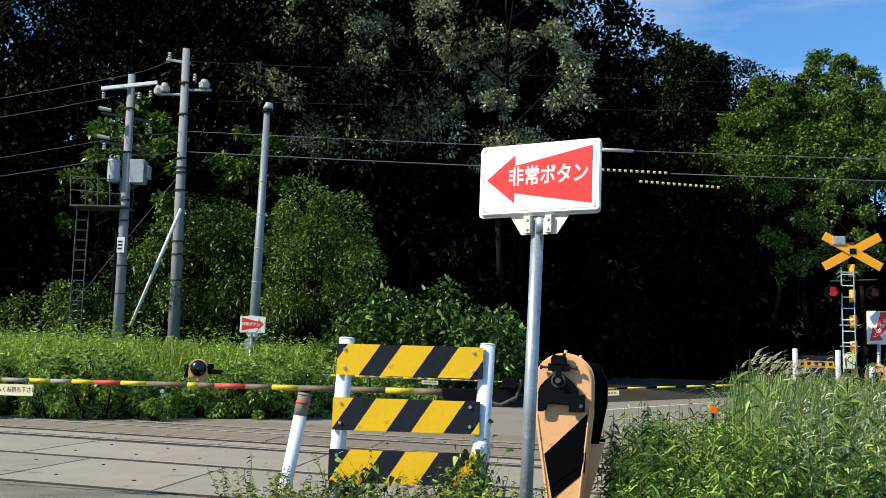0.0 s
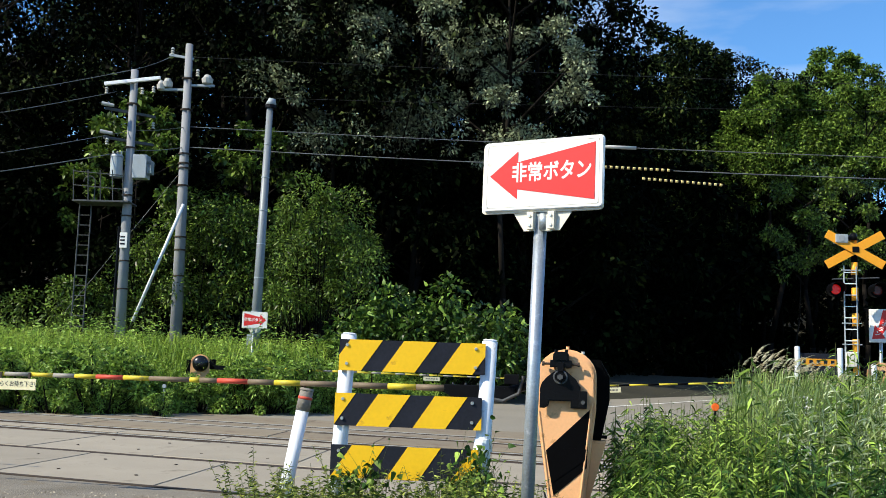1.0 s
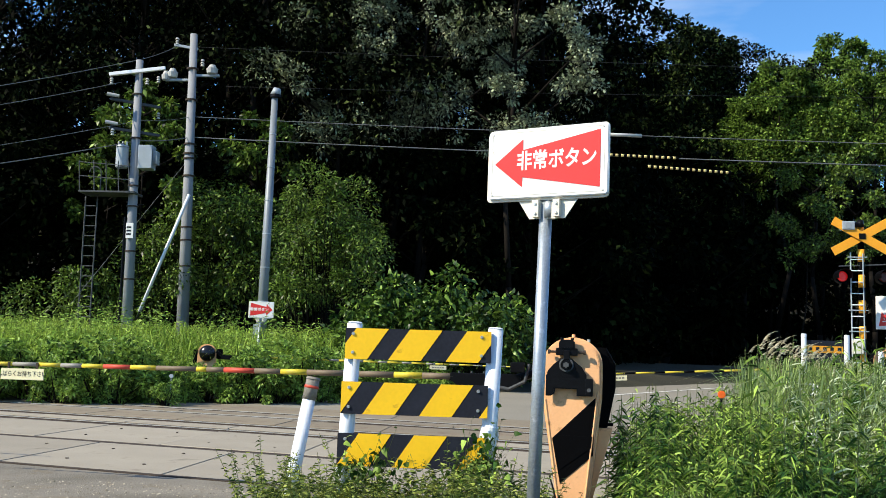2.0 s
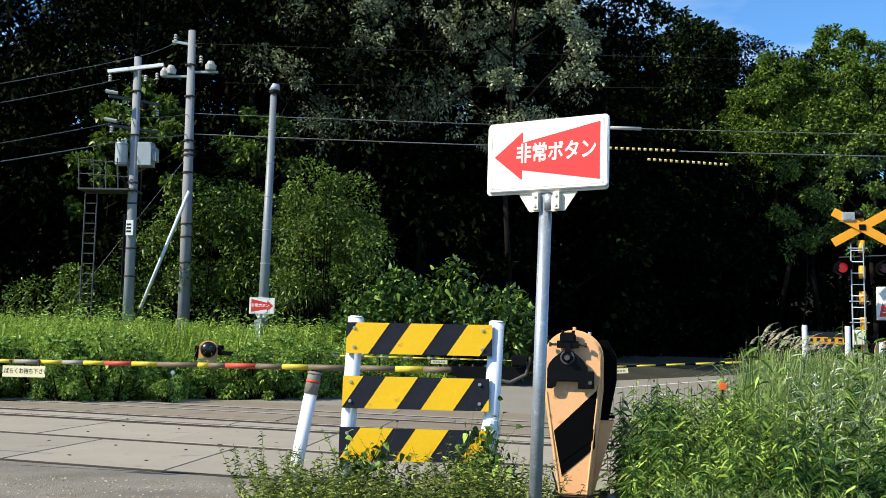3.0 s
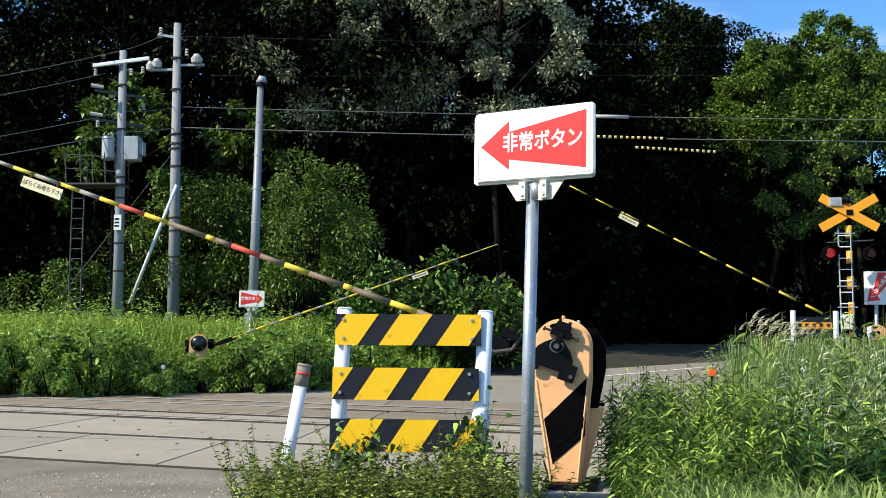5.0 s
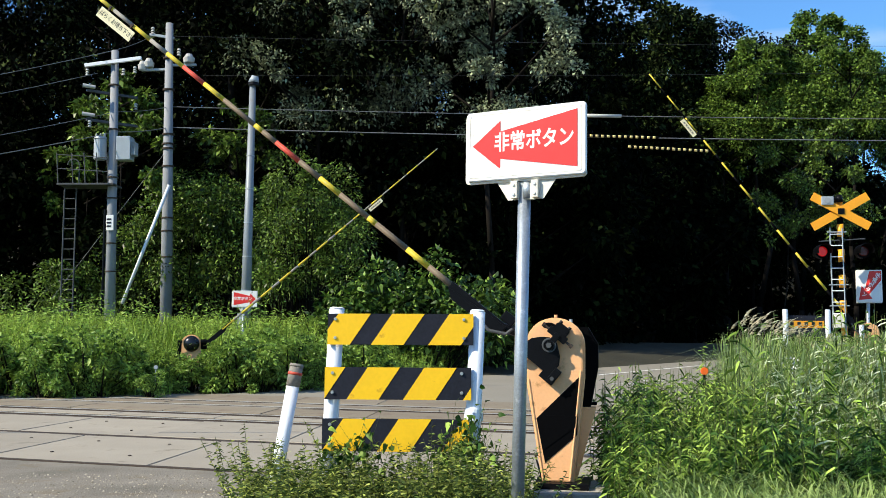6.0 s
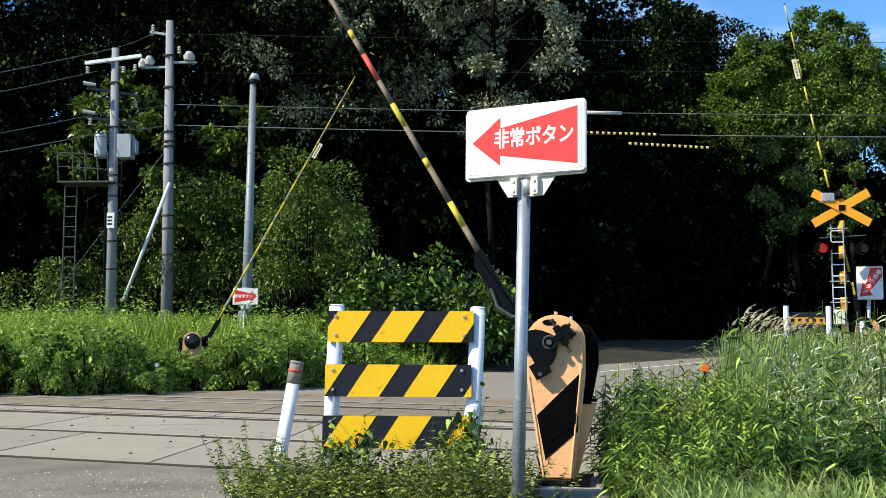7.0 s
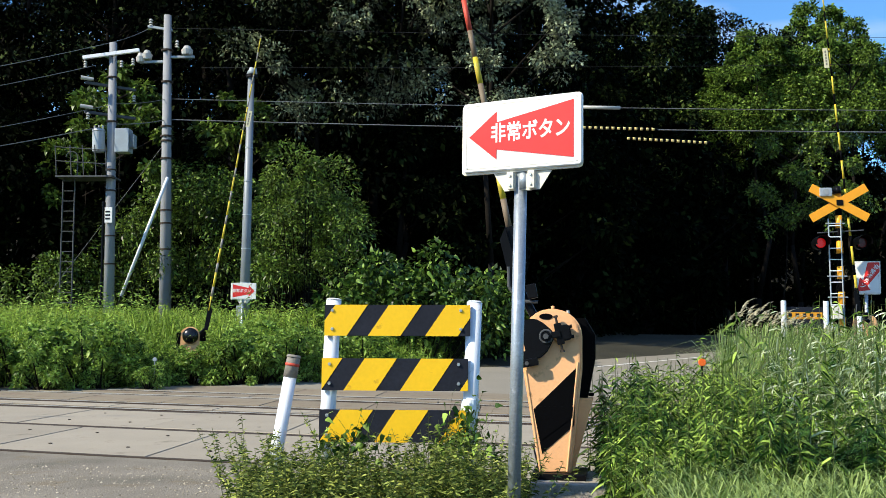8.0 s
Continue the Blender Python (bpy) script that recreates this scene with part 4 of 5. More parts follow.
    for x, z, r in ((-0.82, 9.42, 0.15), (-0.62, 9.50, 0.17), (0.62, 9.62, 0.19)):      # stout pin insulators
        part("pin_insulator", tube((x, -0.02, z - 0.16), (x, -0.02, z + 0.02), r * 0.85, r, 12, bevel=0.02), M_PORCELAIN, b, "stout white pin insulator")
        part("insulator_head", tube((x, -0.02, z + 0.02), (x, -0.02, z + 0.13), r * 0.8, r * 0.5, 12), M_PORCELAIN, b)
    for z in (9.6, 8.6, 7.2, 6.9, 6.75, 6.2, 4.6, 4.2, 3.4):
        part("band", tube((0, 0, z), (0, 0, z + 0.05), 0.185, seg=16), M_RUST, b)

    c = thing("lamp_pole", "slim grey steel pole with a round cap", "pole", pose(-5.24, 26, 0.2, 0, 0.1, 0))
    part("shaft", tube((0, 0, -0.2), (0, 0, 7.8), 0.15, 0.085, 18), M_POLE_STEEL, c, smooth=True)
    part("cap", tube((0.02, 0, 7.8), (0.06, -0.05, 7.98), 0.15, 0.09, 16), M_BOX, c, smooth=True)
    part("cap_disc", tube((0.02, 0, 7.72), (0.02, 0, 7.8), 0.16, 0.15, 16), M_IRON, c)
    for k in range(6):
        part("joint_ring", tube((0, 0, 2.2 + k * 0.9), (0, 0, 2.225 + k * 0.9), 0.14 - 0.008 * k, seg=18), M_BOX, c)
    part("cable_box", box(-0.16, 0.02, -0.28, -0.14, 1.0, 1.6, 0.01), M_BOX, c)

    s = thing("stay_guard", "slanting pale stay pipe beside the utility pole", "stay", pose(0, 0, 0))
    part("stay_pipe", tube((-8.34, 29.4, 5.75), (-9.47, 29.0, 2.15), 0.05, seg=10), M_POST, s, smooth=True)
    part("stay_foot", tube((-9.47, 29.0, 2.15), (-10.1, 28.8, 0.1), 0.02, seg=8), M_IRON, s)

    lad = thing("ladder_platform", "steel ladder with a railed service platform", "ladder", pose(-10.69, 28.0, 0.16, 0, -0.8, 0))
    for x in (-0.17, 0.17):
        part("stile", tube((x, 0, 0), (x, 0, 5.35), 0.022, seg=8), M_DARKSTEEL, lad)
    for k in range(18):
        part("rung", tube((-0.17, 0, 0.3 + k * 0.29), (0.17, 0, 0.3 + k * 0.29), 0.014, seg=6), M_DARKSTEEL, lad)
    part("deck", box(-0.25, 1.35, -0.4, 0.4, 5.28, 5.33, 0.005), M_DARKSTEEL, lad)
    for x in (-0.22, 0.2, 0.55, 0.9, 1.2):
        part("rail_post", tube((x, -0.38, 5.33), (x - 0.06, -0.38, 6.2), 0.016, seg=6), M_DARKSTEEL, lad)
    for z in (5.75, 6.15):
        part("hand_rail", tube((-0.26, -0.38, z), (1.2, -0.38, z - 0.1), 0.014, seg=6), M_DARKSTEEL, lad)
    hoop = [Vector((0.1 + 0.17 * math.cos(radians(t)), -0.1, 5.9 + 0.17 * math.sin(radians(t)))) for t in range(0, 181, 30)]
    bm = tube((0.27, -0.1, 5.3), (0.27, -0.1, 5.9), 0.016, seg=6)
    for p, q in zip(hoop, hoop[1:]):
        tube(p, q, 0.016, seg=6, bm=bm)
    part("hoop", bm, M_DARKSTEEL, lad)


def wire(name, pts, r, material, label, sag=0.15):
    """A hanging wire through points, with sag between them."""
    cu = bpy.data.curves.new(name, "CURVE")
    cu.dimensions, cu.bevel_depth, cu.bevel_resolution = "3D", r, 1
    path = []
    for p, q in zip(pts, pts[1:]):
        p, q = Vector(p), Vector(q)
        n = 14
        for i in range(n + (q == Vector(pts[-1]))):
            k = i / n
            path.append(p.lerp(q, k) - Vector((0, 0, sag * 4 * k * (1 - k))))
    sp = cu.splines.new("POLY")
    sp.points.add(len(path) - 1)
    for i, p in enumerate(path):
        sp.points[i].co = (*p, 1)
    cu.materials.append(material)
    return tagged(new(name, cu), label, "wire", "overhead wires")


def striped_tube(a, b, n, r):
    t = thing("cable_guard", "yellow and black spiral guard on an overhead wire", "cable guard")
    a, b = Vector(a), Vector(b)
    for k in range(n):
        part("guard_band", tube(a.lerp(b, k / n), a.lerp(b, (k + 1) / n), r, seg=8), (M_GUARD, M_BLACK)[k % 2], t, smooth=True)


WL = [(-13.82, 24, 7.08), (-13.79, 24, 6.6), (-13.73, 24, 5.58), (-13.7, 24, 5.14)]   # where wires leave to the side


def build_wires():
    wire("overhead_wire", [WL[0], (-9.75, 28, 9.45), (-9.2, 30, 10.55)], 0.011, M_WIRE, "grey overhead wire to the pole", 0.05)
    wire("overhead_wire", [WL[1], (-10.15, 28, 8.78)], 0.011, M_WIRE, "grey overhead wire to the crossarm", 0.05)
    wire("overhead_wire", [WL[2], (-9.6, 28.2, 7.7), (-8.6, 30, 8.3)], 0.010, M_WIRE, "thin sloping overhead wire", 0.05)
    wire("overhead_wire", [WL[3], (-9.6, 28.2, 7.1), (-8.6, 30, 7.65)], 0.015, M_WIRE, "wrapped pale sloping cable", 0.05)
    wire("overhead_wire", [(-8.6, 30, 8.3), (22, 28, 7.75)], 0.012, M_WIRE, "grey wire spanning the crossing", 0.12)
    wire("overhead_wire", [(-8.6, 30, 7.65), (22, 28, 7.1)], 0.016, M_WIRE, "wrapped cable spanning the crossing", 0.12)
    wire("overhead_wire", [(-9.2, 30, 10.55), (22, 28, 9.9)], 0.006, M_CABLE, "thin upper wire spanning the crossing", 0.1)
    wire("overhead_wire", [(-7.6, 30, 9.3), (22, 28, 9.3)], 0.005, M_CABLE, "thin dark upper wire", 0.1)
    wire("overhead_wire", [(-8.5, 30, 7.1), (-11.6, 29, 2.2)], 0.008, M_WIRE, "thin stay wire to the bank", 0.0)
    striped_tube((4.1, 29.1, 7.33), (6.3, 29.0, 7.27), 26, 0.042)
    striped_tube((5.4, 29, 6.99), (7.85, 29, 6.88), 30, 0.042)
    t = thing("cable_sleeve", "pale sleeve on an overhead wire", "cable guard")
    part("sleeve", tube((4.0, 29, 7.92), (5.2, 29, 7.91), 0.055, seg=8), M_PORCELAIN, t, smooth=True)


# ---- woods ----
def make_tree(name, rng, height, crown_base, spread, clumps, per, size, leaf, label, trunk_r=0.24, puff=(0.13, 0.26), shell=0.45):
    t = thing(name, label, "tree")
    bm = bmesh.new()
    pts = [Vector((0, 0, -0.4))]
    for k in range(1, 6):
        pts.append(Vector((rng.normal() * 0.25, rng.normal() * 0.25, height * 0.88 * k / 5)))
    for k in range(5):
        tube(pts[k], pts[k + 1], trunk_r * (1 - k * 0.18), trunk_r * (1 - (k + 1) * 0.18), 9, bm)
    centres, radii = [], []
    for i in range(clumps):
        f = rng.random() ** 0.85
        z = crown_base + (height - crown_base) * f
        wide = spread * (0.45 + 0.75 * math.sin(math.pi * min(1, 0.22 + 0.78 * f)))
        ang, rad = rng.random() * 2 * math.pi, wide * (0.25 + 0.75 * rng.random() ** 0.6)
        c = np.array([rad * math.cos(ang), rad * math.sin(ang), z])
        centres.append(c), radii.append(spread * rng.uniform(*puff))
        if i % 5 == 0:
            root = Vector((0, 0, max(crown_base * 0.7, z - rad * 0.7)))
            tube(root, Vector(c), 0.05, 0.012, 5, bm)
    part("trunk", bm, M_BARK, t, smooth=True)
    base, axis, length = [], [], []
    for c, r in zip(centres, radii):
        d = unit(rng.normal(size=(per, 3)))
        rad = r * rng.random((per, 1)) ** shell
        base.append(c + d * rad * np.array([1.15, 1.15, 0.75]))
        axis.append(d + rng.normal(size=(per, 3)) * 0.8 + np.array([0, 0, -0.25]))
        length.append(size * (0.6 + 0.8 * rng.random(per)))
    base, axis, length = np.concatenate(base), np.concatenate(axis), np.concatenate(length)
    v, f = leaves(rng, base, axis, length, length * 0.62, 0.35, 0.12, 0.15)
    crown = new("crown", np_mesh("crown", v, f, leaf))
    crown.parent = t
    return t


def bough_tree(name, rng, height, crown_base, spread, boughs, per, size, leaf, label, trunk_r=0.15, bough_r=(0.28, 0.5)):
    """A tree whose crown is a heap of leafy boughs with dark gaps between them."""
    t = thing(name, label, "tree")
    bm = bmesh.new()
    pts = [Vector((0, 0, -0.4))] + [Vector((rng.normal() * 0.2, rng.normal() * 0.2, height * 0.9 * k / 5)) for k in range(1, 6)]
    for k in range(5):
        tube(pts[k], pts[k + 1], trunk_r * (1 - k * 0.18), trunk_r * (1 - (k + 1) * 0.18), 9, bm)
    base, axis, length = [], [], []
    for i in range(boughs):
        f = (i + rng.random()) / boughs
        wide = spread * math.sin(math.pi * min(1.0, 0.26 + 0.70 * f)) ** 0.8
        ang, rad = i * 2.4 + rng.normal() * 0.4, wide * (0.35 + 0.65 * rng.random())
        r = spread * rng.uniform(*bough_r) * (1.1 - 0.4 * f)
        c = np.array([rad * math.cos(ang), rad * math.sin(ang), crown_base + (height - crown_base) * f - r * 0.5])
        tube((0, 0, max(crown_base * 0.7, c[2] - rad * 0.8)), Vector(c), 0.06, 0.015, 5, bm)
        twigs = 14
        d = unit(rng.normal(size=(twigs, 3)) + np.array([0, 0, 0.55]))
        tw = c + d * r * np.array([1.1, 1.1, 0.72]) * (0.55 + 0.5 * rng.random((twigs, 1)))
        which = rng.integers(0, twigs, per)
        e = unit(rng.normal(size=(per, 3)))
        base.append(tw[which] + e * (r * 0.36) * rng.random((per, 1)) ** 0.45)
        axis.append(e + d[which] * 0.5 + rng.normal(size=(per, 3)) * 0.6 + np.array([0, 0, -0.2]))
        length.append(size * (0.6 + 0.8 * rng.random(per)))
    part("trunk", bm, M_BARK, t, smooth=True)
    base, axis, length = np.concatenate(base), np.concatenate(axis), np.concatenate(length)
    v, f = leaves(rng, base, axis, length, length * 0.6, 0.35, 0.12, 0.15)
    crown = new("crown", np_mesh("crown", v, f, leaf))
    crown.parent = t
    return t


def build_woods():
    rng = np.random.default_rng(11)
    kinds = [make_tree("broadleaf_tree", rng, 21, 4.5, 5.0, 100, 215, 0.20, L_TREE_SHADED, "tall broadleaf tree with shade painted into its leaves, in dense woods"),
             make_tree("broadleaf_tree", rng, 24, 6.0, 5.5, 100, 215, 0.20, L_TREE_SHADED, "tall broadleaf tree with open crown, shade painted into its leaves, in dense woods"),
             bough_tree("silver_leaf_tree", rng, 21, 9.5, 3.1, 22, 900, 0.13, L_SILVER, "tree with silvery green leaves at the wood's edge", 0.13, (0.17, 0.32)),
             bough_tree("bright_leaf_tree", rng, 20, 14.6, 3.1, 14, 1200, 0.18, L_BRIGHT, "sunlit light green tree behind the crossing", 0.2, (0.28, 0.46)),
             make_tree("understorey_tree", rng, 9, 0.6, 3.6, 80, 125, 0.28, L_SHADE, "low understorey tree with shade painted into its leaves, under the woods"),
             make_tree("young_tree", rng, 10.2, 6.3, 1.5, 26, 150, 0.2, L_BUSH, "slender sunlit young tree behind the utility poles", 0.07),
             bough_tree("roadside_tree", rng, 12.5, 7.0, 1.7, 13, 420, 0.16, L_BUSH, "green roadside tree behind the crossbuck", 0.05, (0.3, 0.5)),
             bough_tree("shade_toned_tree", rng, 22, 10.0, 3.4, 24, 700, 0.26, L_SHADE_FAR, "tall tree with shade painted into its leaves, at the edge of far woods", 0.2, (0.34, 0.55)),
             make_tree("shade_painted_tree", rng, 23, 3.0, 4.0, 100, 215, 0.22, L_SHADE, "tall tree with deep shade painted into its leaves, beside the road")]
    pick = random.Random(5)
    placed = set()

    def plant(k, x, y, s=1.0):
        m = pose(x, y, 0, 0, 0, pick.uniform(0, 360))
        if k in placed:
            t = copy_thing(kinds[k], m)
        else:
            t = kinds[k]
            t.matrix_basis = m
            placed.add(k)
        t.scale = (s, s, s * pick.uniform(0.94, 1.06))

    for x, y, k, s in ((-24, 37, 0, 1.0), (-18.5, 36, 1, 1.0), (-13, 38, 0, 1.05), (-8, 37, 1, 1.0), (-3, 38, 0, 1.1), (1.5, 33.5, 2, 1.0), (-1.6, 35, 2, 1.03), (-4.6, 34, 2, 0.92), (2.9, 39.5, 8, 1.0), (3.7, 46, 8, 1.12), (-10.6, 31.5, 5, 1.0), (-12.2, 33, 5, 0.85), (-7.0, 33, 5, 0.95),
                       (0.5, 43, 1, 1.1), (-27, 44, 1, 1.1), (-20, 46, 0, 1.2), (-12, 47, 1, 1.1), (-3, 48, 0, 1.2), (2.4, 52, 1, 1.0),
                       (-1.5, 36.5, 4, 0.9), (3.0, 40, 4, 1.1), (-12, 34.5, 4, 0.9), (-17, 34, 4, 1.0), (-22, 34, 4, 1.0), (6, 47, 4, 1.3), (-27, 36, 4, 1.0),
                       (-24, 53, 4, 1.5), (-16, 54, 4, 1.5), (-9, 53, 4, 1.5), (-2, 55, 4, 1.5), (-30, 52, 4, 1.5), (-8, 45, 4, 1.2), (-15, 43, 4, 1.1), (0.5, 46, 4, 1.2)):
        plant(k, x, y, s)
    # woods round the road and beyond it
    for x, y, k, s in ((8.5, 62, 8, 0.85), (-17, 66, 1, 1.35), (-31, 64, 0, 1.4), (-24, 70, 1, 1.4), (-9, 70, 0, 1.4), (13, 78, 1, 1.1), (24, 74, 0, 1.1), (33, 84, 1, 1.0), (20, 98, 0, 1.4), (30, 104, 1, 1.4), (42, 98, 0, 1.3), (10, 96, 1, 1.3),
                       (19.9, 62, 3, 1.08), (22.6, 63, 3, 1.04), (25.2, 61, 3, 0.99), (18.0, 63, 3, 0.98), (28.0, 62, 3, 0.95), (30.8, 63, 3, 0.95),
                       (15.9, 40, 6, 0.82), (14.7, 42, 6, 0.86), (30, 54, 0, 0.62), (25, 48, 4, 1.0),
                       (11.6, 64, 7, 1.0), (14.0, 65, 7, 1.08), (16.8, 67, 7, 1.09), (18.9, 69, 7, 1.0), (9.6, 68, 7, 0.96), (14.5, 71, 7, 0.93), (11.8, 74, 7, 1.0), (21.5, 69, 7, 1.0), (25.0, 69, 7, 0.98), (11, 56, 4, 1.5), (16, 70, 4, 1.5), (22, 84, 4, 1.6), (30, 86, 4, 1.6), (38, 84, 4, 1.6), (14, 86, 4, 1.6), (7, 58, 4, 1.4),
                       (27, 70, 4, 1.5), (34, 58, 4, 1.2), (48, 88, 1, 1.3), (2, 62, 1, 1.1), (-8, 58, 0, 1.2), (-20, 58, 1, 1.2), (-4, 61, 0, 1.2), (-14, 62, 1, 1.15), (6, 72, 1, 1.0), (29, 76, 3, 1.35)):
        plant(k, x, y, s)


def make_bush(name, rng, m, size, count, leaf, leaf_len, label, width=0.5, shape=BLADE, lobes_per_metre=9.0, low=0.15):
    """A shrub: stems from the ground and leaves over domed masses."""
    b = thing(name, label, "shrub", m)
    w, d, h = size
    n = max(10, int(lobes_per_metre * w))
    lobes = np.stack([rng.uniform(-0.85, 0.85, n) * w / 2, rng.uniform(-0.85, 0.85, n) * d / 2, rng.uniform(low, 0.94, n) * h], 1)
    lobe_r = rng.uniform(0.55, 1.5, n)
    lobes[:, 2] *= 1 - 0.35 * (lobes[:, 0] / (w / 2)) ** 2
    v, f = stems(np.stack([lobes[:, 0] * 0.3, lobes[:, 1] * 0.3, np.zeros(n)], 1), lobes, 0.03)
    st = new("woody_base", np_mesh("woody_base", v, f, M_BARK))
    st.parent = b
    pick = rng.integers(0, n, count)
    dirn = unit(rng.normal(size=(count, 3)) + np.array([0, 0, 0.45]))
    r = (0.115 * (w + h) / 2) * lobe_r[pick][:, None] * rng.random((count, 1)) ** 0.35
    base = lobes[pick] + dirn * r
    base[:, 2] = np.maximum(base[:, 2], 0.05)
    length = leaf_len * (0.6 + 0.8 * rng.random(count))
    v, f = leaves(rng, base, dirn + rng.normal(size=dirn.shape) * 0.7, length, length * width, 0.3, 0.12, 0.25, shape)
    cr = new("foliage", np_mesh("foliage", v, f, leaf))
    cr.parent = b
    return b


def build_bushes():
    rng = np.random.default_rng(21)
    make_bush("tall_bush", rng, pose(-4.15, 29.5, 0), (3.5, 3.4, 6.6), 34000, L_BUSH, 0.105, "large rounded green bush before dark woods", 0.4, LANCE, 13.0, 0.42)
    make_bush("tall_bush", rng, pose(-8.6, 31.8, 0), (5.8, 4, 6.6), 28000, L_BUSH, 0.12, "leafy green bush behind the utility poles", 0.45, LANCE, 8.0, 0.36)
    make_bush("tall_bush", rng, pose(-12.4, 31.5, 0), (4.6, 4, 3.6), 16000, L_BUSH, 0.125, "low leafy bush on the overgrown bank", 0.45)
    first = None
    for x, y, s in ((-7.9, 18.6, 1.0), (-6.9, 18.9, 1.1), (-6.5, 19.5, 0.95), (-5.4, 20.75, 0.7), (-5.8, 20.5, 0.66), (-5.67, 18.75, 0.42), (-4.4, 20.9, 1.0), (-3.6, 21.7, 1.1), (-2.9, 22.7, 1.0), (-9.2, 18.2, 1.1), (-10.6, 18.5, 1.2), (-2.2, 24.0, 1.1), (-8.6, 17.9, 0.6), (-7.4, 18.2, 0.66), (-6.6, 18.8, 0.6), (-4.0, 20.9, 0.6), (-3.2, 21.8, 0.66), (-9.9, 17.7, 0.62), (-4.55, 20.75, 0.8), (-4.3, 21.1, 0.86)):
        if first is None:
            first = make_bush("bank_shrub", rng, pose(x, y, 0), (1.8, 1.3, 1.15), 3400, L_FOOT, 0.10, "low leafy shrub at the foot of the bank", 0.42)
        else:
            copy_thing(first, pose(x + 0.25, y - 0.35, 0, 0, 0, 77 * x)).scale = (s, s, s)
    make_bush("broad_leaf_shrub", rng, pose(-0.75, 27.5, 0), (5.4, 3.2, 3.3), 10500, L_BROAD, 0.185, "spreading shrub with broad bright leaves", 0.5, HEART, 10.0)
    make_bush("broad_leaf_shrub", rng, pose(-2.8, 26.5, 0), (3.0, 3, 1.8), 2600, L_BROAD, 0.17, "low shrub beside the road edge", 0.5, HEART)
    make_bush("broad_leaf_shrub", rng, pose(1.2, 29.0, 0), (2.6, 2.4, 2.3), 3200, L_BUSH, 0.22, "shaded broad leaved shrub by the road", 0.6)


# ---- weeds ----
def weed(rng, n, base, height, spacing, leaf_len, leaf_w, lean=0.12, top=0.6, r=0.004, shape=BLADE, lift=0.15, wind=0.0, rise=0.0, droop=0.35, grow=1.0):
    """Upright leafy stalks: returns stems and leaves for n plants at base points."""
    patch = np.array([noise.noise((x * 0.9, y * 0.9, 3.1)) for x, y, z in base])
    h = height * (0.5 + 0.7 * rng.random(n)) * (1 + 0.6 * patch) * grow
    tip = base + np.stack([rng.normal(size=n) * lean * h, rng.normal(size=n) * lean * h, h], 1)
    st = stems(base, tip, r)
    per = max(4, int(height / spacing))
    k = np.repeat(np.arange(n), per)
    f = np.tile((np.arange(per) + 0.5) / per, n) * 0.92 + rng.random(n * per) * 0.08
    p = base[k] + (tip - base)[k] * f[:, None]
    ang = rng.random(n * per) * 2 * np.pi
    axis = np.stack([np.cos(ang) + wind, np.sin(ang), rise - 0.2 + 1.1 * rng.random(n * per)], 1)
    length = leaf_len * (0.6 + 0.7 * rng.random(n * per)) * (1.1 - (1 - top) * f)
    return st, leaves(rng, p, axis, length, length * leaf_w, lift, 0.15, droop, shape)


def blades(rng, n, base, height, width, lean=0.35, wind=0.0, grow=1.0):
    """Grass: two-piece bending blades."""
    h = height * (0.5 + 0.7 * rng.random(n)) * grow
    ang = rng.random(n) * 2 * np.pi
    out = np.stack([np.cos(ang) + wind, np.sin(ang), np.zeros(n)], 1)
    side = np.stack([-np.sin(ang), np.cos(ang), np.zeros(n)], 1) * (width * (0.6 + 0.8 * rng.random(n)))[:, None]
    up = np.array([0, 0, 1.0])
    le = (lean * (0.3 + rng.random(n)))[:, None]
    H = h[:, None]
    m1 = base + up * H * 0.55 + out * H * le * 0.3
    m2 = base + up * H * 0.85 + out * H * le * 0.9
    tip = base + up * H * (0.9 - 0.3 * le) + out * H * le * 1.7
    v = np.stack([base - side * 0.5, base + side * 0.5, m1 + side * 0.5, m1 - side * 0.5, m2 + side * 0.35, m2 - side * 0.35, tip], 1).reshape(-1, 3)
    i = np.arange(n)[:, None] * 7
    f = np.concatenate([i + q for q in ([0, 1, 2], [0, 2, 3], [3, 2, 4], [3, 4, 5], [5, 4, 6])], 0)
    return v, f


def scatter(rng, n, x0, x1, y0, y1, keep):
    p = np.stack([rng.uniform(x0, x1, n), rng.uniform(y0, y1, n)], 1)
    ok = np.array([keep(x, y) for x, y in p])
    p = p[ok]
    z = np.array([ground_height(x, y) - 0.03 for x, y in p])
    return np.column_stack([p, z])


